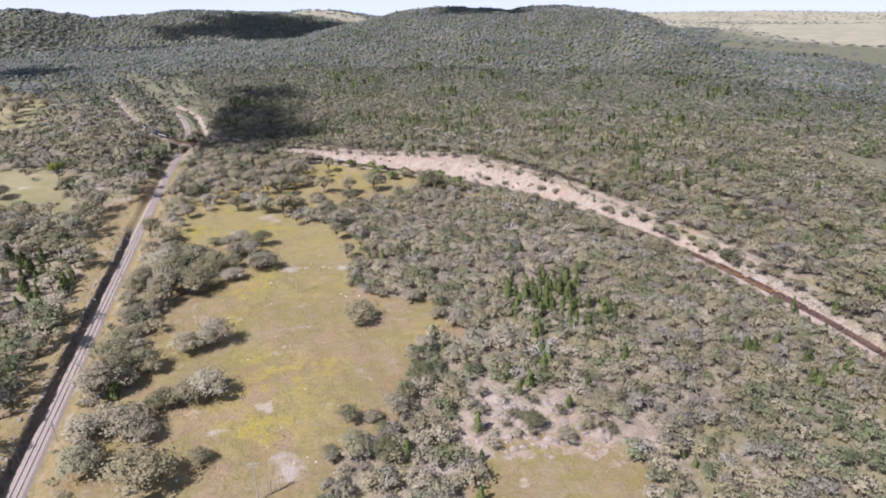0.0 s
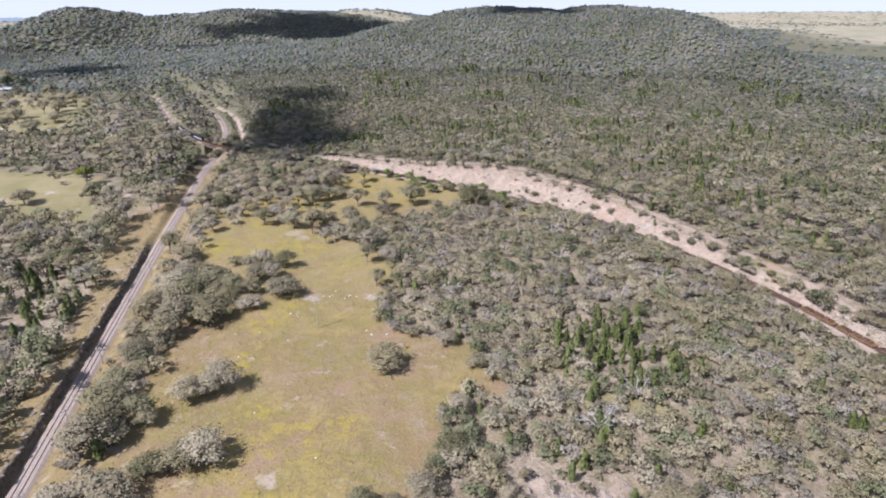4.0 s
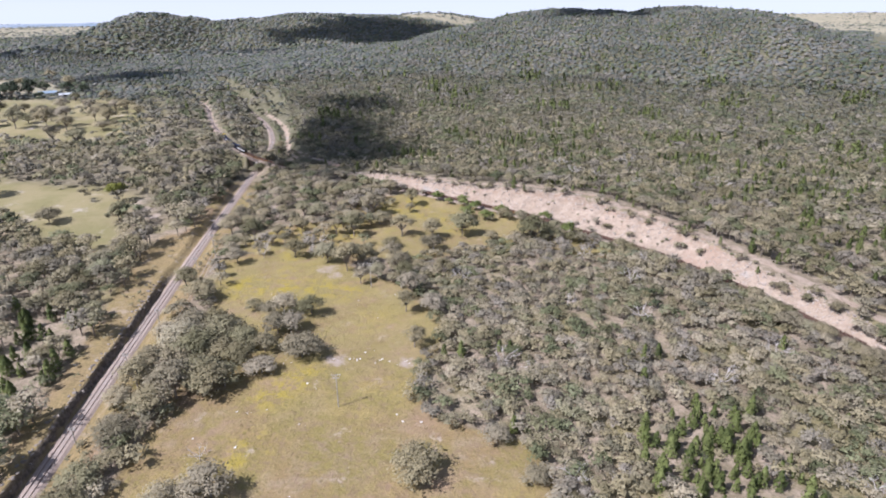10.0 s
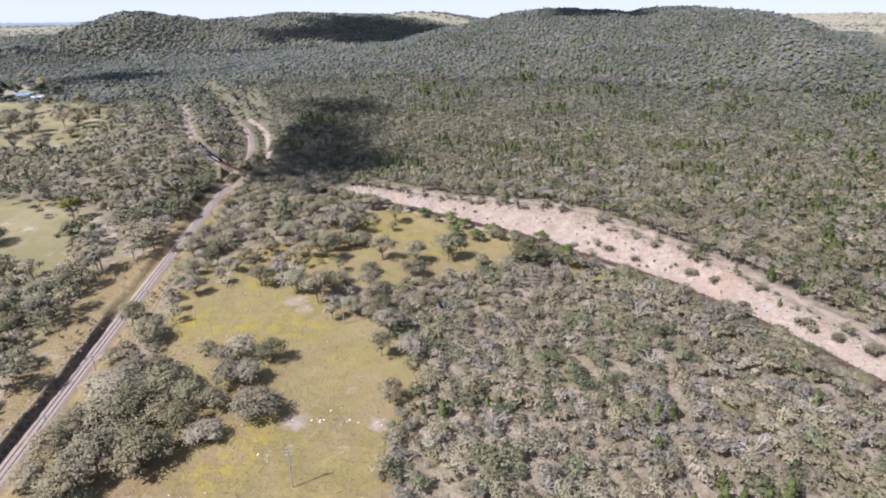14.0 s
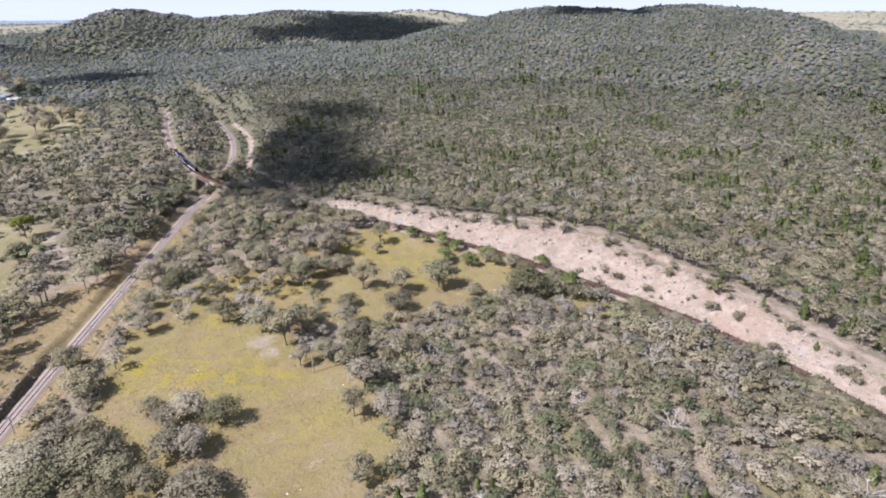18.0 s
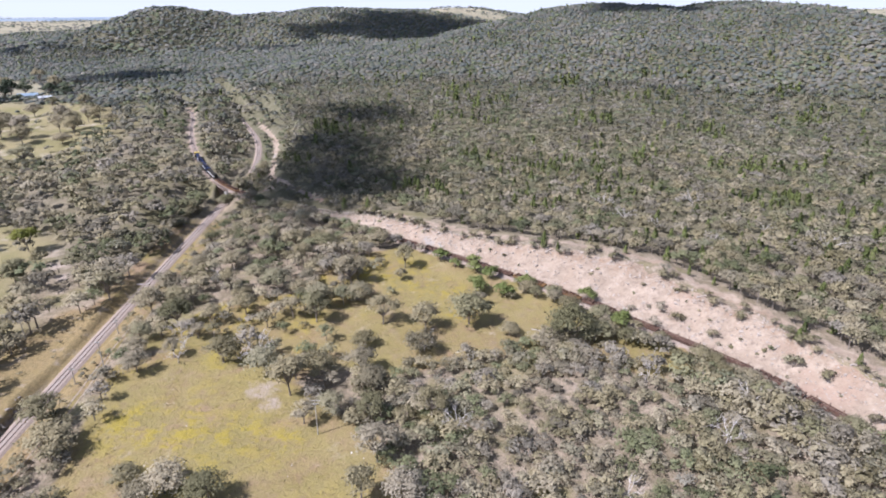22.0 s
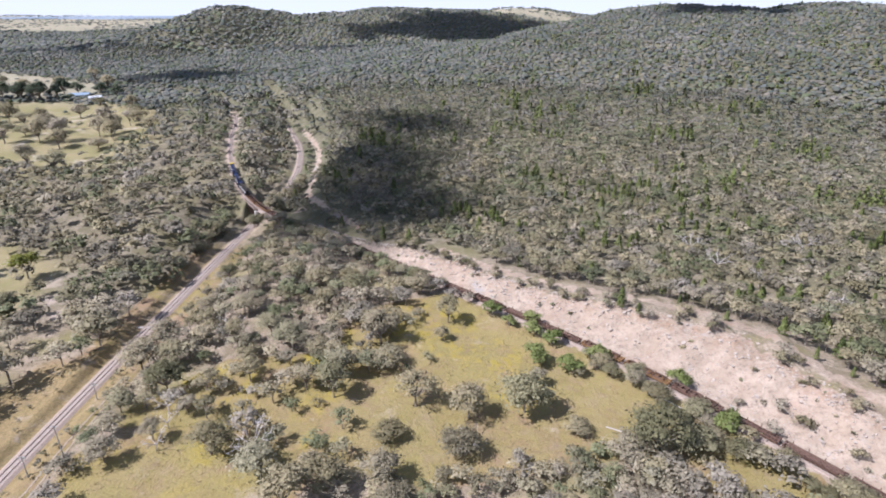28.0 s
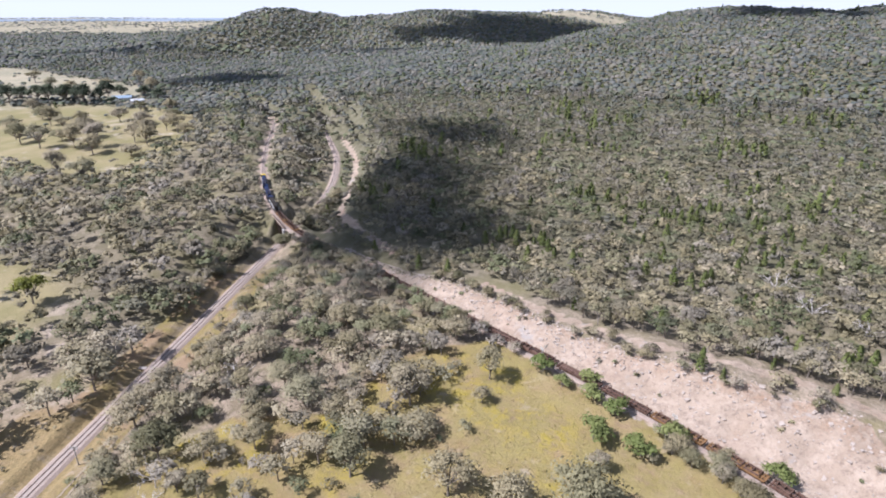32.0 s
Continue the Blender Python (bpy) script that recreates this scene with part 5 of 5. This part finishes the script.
def set_on_line(ob, s, half):
    a, _ = frame_at(FINE_UPPER, s - half)
    b, _ = frame_at(FINE_UPPER, s + half)
    p, d = (a + b) / 2, a - b
    return pose(float(p[0]), float(p[1]), float(p[2]) + 0.0, 0, -math.degrees(math.atan2(d[2], np.hypot(d[0], d[1]))), math.degrees(math.atan2(d[1], d[0])))


HEAD = 764.0
s = HEAD - 10
for hood, cab, label in ((M_BLUE, M_YELLOW, "dark blue locomotive with yellow cab and white stripe"), (M_BLUE, M_BLUE, "dark blue diesel locomotive with white stripe"),
                         (M_DARK, M_BLUE, "dark grey locomotive behind the blue ones")):
    ob = locomotive(label, hood, cab)
    ob.matrix_basis = set_on_line(ob, s, 6)
    s -= 20.2
KINDS = [flat_wagon("rusty brown open-framed flat wagon on the curve", 14.4, M_RUST, 0), flat_wagon("rusty flat wagon carrying old rails", 14.4, M_RUST, 1),
         flat_wagon("ochre and rust flat wagon with steel frames", 14.4, M_OCHRE, 2), flat_wagon("rusty flat wagon with stacked steel frames", 14.4, M_RUST, 2)]
s += 2.4
order = [2, 2, 3, 0, 1, 0, 3, 0, 1, 1, 0, 3, 1, 0]
for i in range(46):
    kind = KINDS[order[i % len(order)]]
    m = set_on_line(kind, s, 5)
    if kind.matrix_basis.translation.length < 0.1:
        kind.matrix_basis = m
    else:
        copy_thing(kind, m)
    s -= 15.4

# ---- poles ----
M_INSUL = simple("pale_insulator", (0.55, 0.54, 0.5), (0.7, 0.69, 0.66), 0.3, 0.4)


def power_pole(label, height, arms, group):
    base = tagged(new("power_pole"), label, "pole", group)
    part("post", soup("post", limb((0, 0, -0.4), (0, 0, height), 0.17, 0.11, 8)), M_POLE, base)
    for z, w in arms:
        a = part("cross_arm", soup("cross_arm", box(-w, w, -0.07, 0.07, z - 0.08, z + 0.08)), M_POLE, base)
        for x in (-w + 0.1, -w * 0.4, w * 0.4, w - 0.1):
            part("insulator", soup("insulator", limb((x, 0, z + 0.08), (x, 0, z + 0.34), 0.07, 0.05, 6)), M_INSUL, a)
    return base


def stand(ob, x, y, turn=0, tilt=0):
    ob.matrix_basis = pose(x, y, float(ground_h(np.array([float(x)]), np.array([float(y)]))[0]), tilt, 0, turn)
    return ob


TALL = power_pole("tall pale timber power pole with two cross arms in grass", 11.0, [(10.6, 1.3), (9.6, 0.9)], "power poles")
stand(TALL, -40.7, -20)
for x, y in ((-41, 88), (-43, 166)):
    copy_thing(TALL, stand(TALL, x, y, 4).matrix_basis)
stand(TALL, -40.7, -20)
stand(power_pole("tall grey steel pole beside the railway", 12.5, [(12.2, 0.7)], "power poles"), -114, 186, 10, 1.5)
stand(power_pole("tall grey pole beyond the railway", 11.0, [(10.7, 0.9)], "power poles"), -157, 207, 10)
LOW = power_pole("short dark telegraph pole beside the track", 5.6, [(5.3, 0.9), (4.8, 0.9)], "telegraph poles")
spots = [(-96.2, 10), (-101.8, 40.5), (-107.3, 72), (-112.6, 108), (-116.5, 137), (-121.3, 182), (-125.8, 211)]
for x, y in spots[1:]:
    copy_thing(LOW, stand(LOW, x, y, 9).matrix_basis)
stand(LOW, *spots[0], 9)
for x, y in ((-21, 280), (15, 258), (48, 232)):
    copy_thing(LOW, stand(LOW, x, y, -50).matrix_basis)
stand(LOW, *spots[0], 9)
frame_posts = tagged(new("stay_posts"), "leaning pale stay posts beside the pole", "pole")
for k in range(4):
    part("stay_post", soup("stay_post", limb((0.9 * k, 0.3 * k, -0.3), (0.9 * k + 0.5, 0.3 * k, 3.6), 0.1, 0.08, 6)), M_POLE, frame_posts)
stand(frame_posts, -39.2, -18.5)

# marker boards across the line
board = tagged(new("track_crossing"), "pale timber crossing panel laid over the track", "crossing")
part("panel", soup("panel", box(-4.6, -1.9, -0.7, 0.7, 0.2, 0.36)), M_SLEEPER, board)
part("panel", soup("panel", box(-0.62, 0.62, -0.7, 0.7, 0.3, 0.44)), M_SLEEPER, board)
i = int(np.argmin(np.abs(LOWER[:, 1] - 252)))
board.matrix_basis = pose(*[float(v) for v in LOWER[i]], 0, 0, 9)

# ---- farm among trees, far left ----
M_ROOF = simple("pale_metal_roof", (0.60, 0.62, 0.64), (0.74, 0.75, 0.76), 2.0, 0.4, 0.3)
M_WALL = simple("pale_shed_wall", (0.48, 0.47, 0.44), (0.60, 0.58, 0.55), 1.5)


def shed(label, l, w, h, rise, roof):
    base = tagged(new("farm_shed"), label, "shed", "farm buildings")
    part("wall", soup("wall", box(-l, l, -w, w, -0.5, h)), M_WALL, base)
    r = np.array([[(-l - .4, -w - .4, h - .1), (l + .4, -w - .4, h - .1), (l + .4, 0, h + rise), (-l - .4, 0, h + rise)],
                  [(-l - .4, 0, h + rise), (l + .4, 0, h + rise), (l + .4, w + .4, h - .1), (-l - .4, w + .4, h - .1)]], float)
    part("roof", soup("roof", np.concatenate([r, r - (0, 0, 0.15)])), roof, base)
    part("door", soup("door", box(-1.6, 1.6, -w - 0.05, -w, 0, h * 0.8)), M_DARK, base)
    return base


stand(shed("white-roofed farm shed behind a paddock", 6, 4, 3.4, 1.4, M_ROOF), -466, 637, 40)
M_ROOF_B = simple("blue_grey_roof", (0.24, 0.32, 0.40), (0.32, 0.40, 0.48), 2.0, 0.5, 0.2)
stand(shed("long blue-grey farm house under trees", 9, 5, 3.0, 2.0, M_ROOF_B), -492, 646, 35)
for x, y, h in [(-377, 538, 11), (-329, 484, 12), (-344, 525, 10), (-409, 510, 11), (-400, 479, 11), (-461, 559, 10), (-387, 491, 12), (-310, 405, 11), (-332, 408, 12), (-310, 505, 10), (-420, 560, 11),
                (-365, 560, 10), (-430, 598, 9), (-475, 540, 12), (-350, 455, 11), (-318, 455, 10), (-390, 590, 9), (-225, 240, 9), (-190, 245, 8), (-290, 280, 11), (-360, 470, 13), (-372, 462, 12),
                (-395, 455, 12), (-345, 490, 11), (-340, 500, 12), (-430, 470, 12), (-330, 520, 11), (-352, 540, 9), (-440, 520, 10), (-470, 500, 12), (-455, 488, 12), (-505, 560, 11), (-530, 575, 12),
                (-640, 700, 11), (-700, 735, 12), (-600, 690, 10), (-560, 700, 12), (-500, 700, 12), (-545, 735, 12)]:
    plant(GUMS, x, y, h * 1.2, 5.8, "large grey-green paddock tree")
# dark sheltering trees round the farm
for x, y, h in [(-500, 624, 12), (-513, 618, 15), (-524, 622, 14), (-537, 620, 15), (-548, 626, 14), (-560, 622, 16), (-574, 621, 15), (-588, 616, 14), (-602, 612, 15),
                (-452, 652, 11), (-505, 660, 12), (-518, 655, 13), (-478, 662, 11)]:
    plant([DARKS], x, y, h * 1.1, 5.8, "dense dark green shelter tree beside the farm")

# ---- rocks and stones ----


M_BOULDER = simple("gully_rock", (0.16, 0.128, 0.105), (0.40, 0.33, 0.275), 0.7, 0.9, 0, 0.15, 0.5)


def stone(seed, flat=0.7):
    """A broken boulder, about 1 m across."""
    r = np.random.RandomState(seed)
    bm = bmesh.new()
    bmesh.ops.create_icosphere(bm, subdivisions=2, radius=0.5)
    cuts = [(unit(r.normal(0, 1, 3)), r.uniform(0.3, 0.44)) for _ in range(7)]
    for v in bm.verts:
        p = np.array(v.co)
        for n, d in cuts:
            p = p - n * max(0.0, p @ n - d)
        v.co = p * (1, 1, flat) + r.normal(0, 0.012, 3)
    me = bpy.data.meshes.new("rock")
    bm.to_mesh(me)
    bm.free()
    me.materials.append(M_BOULDER)
    return me


CUT_STONES, STONES = [], [stone(k) for k in range(5)]
M_CUTROCK = simple("broken_cutting_rock", (0.14, 0.12, 0.10), (0.36, 0.31, 0.26), 1.2, 0.9, 0, 0.15, 0.5)
for me in STONES:
    CUT_STONES.append(me.copy())
    CUT_STONES[-1].materials[0] = M_CUTROCK
low = []
for k in range(6):
    q = np.random.RandomState(60 + k)
    c = box(-0.5, 0.5, -0.4, 0.4, -0.25, 0.3)
    wob = q.normal(0, 0.11, (8, 3))
    key = {}
    for f in range(6):
        for v in range(4):
            w = key.setdefault(tuple(np.round(c[f, v], 2)), wob[len(key) % 8])
            c[f, v] = c[f, v] + w
    low.append(c)


def rocks(spots, label, group, kinds):
    for x, y, s in spots:
        ob = tagged(new("rock", kinds[int(rng.randint(5))]), label, "rock", group)
        z = float(ground_h(np.array([x]), np.array([y]))[0])
        ob.matrix_basis = pose(x, y, z + 0.05 * s, float(rng.uniform(-12, 12)), float(rng.uniform(-12, 12)), float(rng.uniform(0, 360))) @ Matrix.Diagonal((s, s * float(rng.uniform(0.6, 1)), s * float(rng.uniform(0.6, 1)), 1))


outcrop = [(float(rng.uniform(12, 50)), float(rng.uniform(-12, 17)), float(rng.uniform(0.7, 2.8))) for _ in range(210)]
rocks([p for p in outcrop if inside(np.array([p[0]]), np.array([p[1]]), OUTCROP)[0] > 0.5], "weathered pink-grey boulder in the gully", "gully boulders", STONES)
for k in range(22):
    x, y = float(rng.uniform(13, 48)), float(rng.uniform(-11, 15))
    if inside(np.array([x]), np.array([y]), OUTCROP)[0] > 0.5:
        plant(GREYS, x, y, float(rng.uniform(2.2, 4.2)), 3.9)
wall_rocks = []
for y in np.arange(-50, 178, 2.2):
    p, d = frame_at(LOWER, (y + 145) * 1.013)
    for _ in range(2):
        wall_rocks.append((float(p[0] - 3.2 - rng.uniform(0.2, 2.9)), float(p[1] + rng.uniform(-1, 1)), float(rng.uniform(0.5, 1.7))))
rocks(wall_rocks, "broken grey-brown rock on the cutting wall", "cutting rocks", CUT_STONES)


def stones(name, label, x, y, s, material):
    scatter(name, low, x, y, s, rng, material, label, "stones", 0.03)


# scree on the raw slope
n = 6500
t, o = rng.uniform(215, 640, n), rng.uniform(0, 1, n)
x0, y0 = np.interp(t, np.arange(len(UPPER)) * 4.0, UPPER[:, 0]), np.interp(t, np.arange(len(UPPER)) * 4.0, UPPER[:, 1])
d = np.gradient(UPPER[:, :2], axis=0)
nx, ny = np.interp(t, np.arange(len(UPPER)) * 4.0, d[:, 1]) / 4, -np.interp(t, np.arange(len(UPPER)) * 4.0, d[:, 0]) / 4
off = 4 + bank_width(t) * o
x, y = x0 + nx * off, y0 + ny * off
stones("scree", "pale pink scree and stones on the cut slope", x, y, rng.gamma(2.0, 0.13, n) + 0.12, M_ROCK)
# tussocks on the slope
n = 130
k = rng.randint(0, len(x), n)
TUFT = [leaves(np.random.RandomState(70 + i), np.random.RandomState(80 + i).normal(0, 0.28, (14, 3)) * (1, 1, 0.4) + (0, 0, 0.3), np.tile((0, 0, 0.4), (14, 1)), 0.5) for i in range(4)]
scatter("slope_tussocks", TUFT, x[k] + 0.4, y[k], rng.uniform(0.5, 1.6, n), rng, M_GUM_FAR, "small grey tussocks on the raw slope", "tussocks")
# scrub along the broken rim of the slope
for k in range(70):
    a = float(rng.uniform(345, 600))
    p, d = frame_at(UPPER, a)
    o = 4 + float(bank_width(a)) * float(rng.uniform(0.72, 1.06))
    h = float(rng.uniform(1.8, 4.6))
    plant(GREYS if rng.uniform() < 0.92 else PINES, float(p[0] + d[1] / 4 * o), float(p[1] - d[0] / 4 * o), h, 3.9)
# white stones in the field
x, y = rng.uniform(-80, -12, 420), rng.uniform(-20, 190, 420)
keep = (inside(x, y, FIELD) > 0.5) & (waves(x, y, 22, 71) > 0.55)
x = np.r_[x[keep], rng.uniform(-52, -22, 20)]
y = np.r_[y[keep], 112 + rng.normal(0, 0.9, 20)]
M_RUT = simple("worn_pale_earth", (0.27, 0.21, 0.14), (0.38, 0.31, 0.235), 0.8)
M_PALE = simple("white_quartz_stone", (0.55, 0.51, 0.46), (0.72, 0.69, 0.65), 0.5)
stones("field_stones", "scattered white stones in the dry pasture", x, y, rng.uniform(0.2, 0.6, len(x)), M_PALE)

# ---- grass and flowering weed ----
M_STRAW, M_WEED = foliage("straw_tufts", (0.24, 0.185, 0.085), (0.285, 0.222, 0.105), (0.34, 0.265, 0.14), False), foliage("yellow_weed", (0.21, 0.185, 0.06), (0.28, 0.235, 0.07), (0.335, 0.272, 0.085), False)
x, y = rng.uniform(-120, 60, 34000), rng.uniform(-60, 290, 34000)
g = np.maximum.reduce([inside(x, y, FIELD, 8), inside(x, y, CLEARING, 8), inside(x, y, GAP_FRONT)])
keep = (g > rng.uniform(0.2, 1, len(x))) & view_wedge(x, y)
x, y = x[keep], y[keep]
TUSSOCK = [leaves(np.random.RandomState(90 + i), np.random.RandomState(95 + i).normal(0, 0.3, (6, 3)) * (1, 1, 0.25) + (0, 0, 0.16), np.tile((0, 0, 0.5), (6, 1)), 0.42) for i in range(5)]
wd = 1.3 * patches(x, y, WEED_SPOTS) + 0.35 * waves(x, y, 7, 82) + 0.2 * waves(x, y, 24, 81) > 0.72
scatter("grass_tufts", TUSSOCK, x[~wd], y[~wd], rng.uniform(0.2, 0.65, (~wd).sum()), rng, M_STRAW, "dry straw-coloured grass tufts", "grass", 0.05)
scatter("yellow_weed", TUSSOCK, x[wd], y[wd], rng.uniform(0.3, 0.65, wd.sum()), rng, M_WEED, "yellow-flowering weed in the pasture", "weeds", 0.05)

# wheel ruts beside the line
RUT = spline([(-108, 132, 0), (-112.5, 158, 0), (-115.5, 172, 0), (-118.5, 188, 0), (-121, 203, 0), (-125, 222, 0)], 1.0)
ruts = tagged(new("wheel_ruts"), "pale wheel ruts worn into the grass", "track", kind="structure")
d = unit(np.gradient(RUT, axis=0))
for side in (-0.85, 0.85):
    edge = []
    for half in (-0.24, 0.24):
        wob = 0.12 * waves(RUT[:, 0] * 3, RUT[:, 1] * 3, 9, 91)
        ex, ey = RUT[:, 0] + d[:, 1] * (side + half + wob), RUT[:, 1] - d[:, 0] * (side + half + wob)
        edge.append(np.stack([ex, ey, ground_h(ex, ey) + 0.07], 1))
    part("rut", soup("rut", np.stack([edge[0][:-1], edge[1][:-1], edge[1][1:], edge[0][1:]], 1)), M_RUT, ruts)

# ---- clouds, high over the country ----


def cloud(cx, cy, a, b, turn, top, seed, lumps=46):
    """A ragged flat-based heap of rounded lumps whose shade falls about (cx, cy)."""
    r = np.random.RandomState(seed)
    gz_ = float(ground_h(np.array([float(cx)]), np.array([float(cy)]))[0])
    k = (top - gz_) / to_sun.z
    ox, oy = cx + to_sun.x * k, cy + to_sun.y * k
    u, v = np.linspace(0, 2 * np.pi, 13), np.linspace(-0.5 * np.pi, 0.5 * np.pi, 7)
    uu_, vv_ = np.meshgrid(u, v)
    out = []
    for i in range(lumps):
        q, f = r.uniform(0, 6.28), r.uniform(0, 1) ** 0.6
        s = min(a, b) * r.uniform(0.12, 0.42) * (1.2 - 0.85 * f)
        f *= 1 + 0.3 * math.sin(3 * q + seed) + 0.15 * math.sin(7 * q)
        px, py = math.cos(q) * f * a, math.sin(q) * f * b
        bump_ = 1 + 0.18 * np.sin(uu_ * 3 + q) * np.cos(vv_ * 4)
        S = np.stack([np.cos(vv_) * np.cos(uu_) * s * bump_ + px, np.cos(vv_) * np.sin(uu_) * s * bump_ + py, np.maximum(np.sin(vv_), -0.25) * s * 0.7 * bump_], -1)
        out.append(np.stack([S[:-1, :-1], S[:-1, 1:], S[1:, 1:], S[1:, :-1]], 2).reshape(-1, 4, 3))
    me = soup("cloud", np.concatenate(out))
    me.materials.append(M_CLOUD)
    ob = tagged(new("cloud", me), "white fair-weather cumulus cloud in the sky", "cloud", "clouds")
    ob.matrix_basis = pose(ox, oy, top, 0, 0, turn)


cloud(-98, 368, 66, 50, 10, 1900, 1, 110)
cloud(-108, 452, 50, 78, 5, 1900, 8, 80)
cloud(-112, 545, 66, 40, -12, 1900, 10, 60)
cloud(245, 1125, 100, 100, -10, 1900, 2, 80)
cloud(-230, 1790, 370, 170, 32, 1900, 3, 120)
cloud(-445, 800, 75, 85, 20, 1900, 4, 60)
cloud(-880, 1050, 230, 60, 22, 1900, 5, 80)
cloud(-490, 1390, 190, 60, 42, 1900, 7, 60)
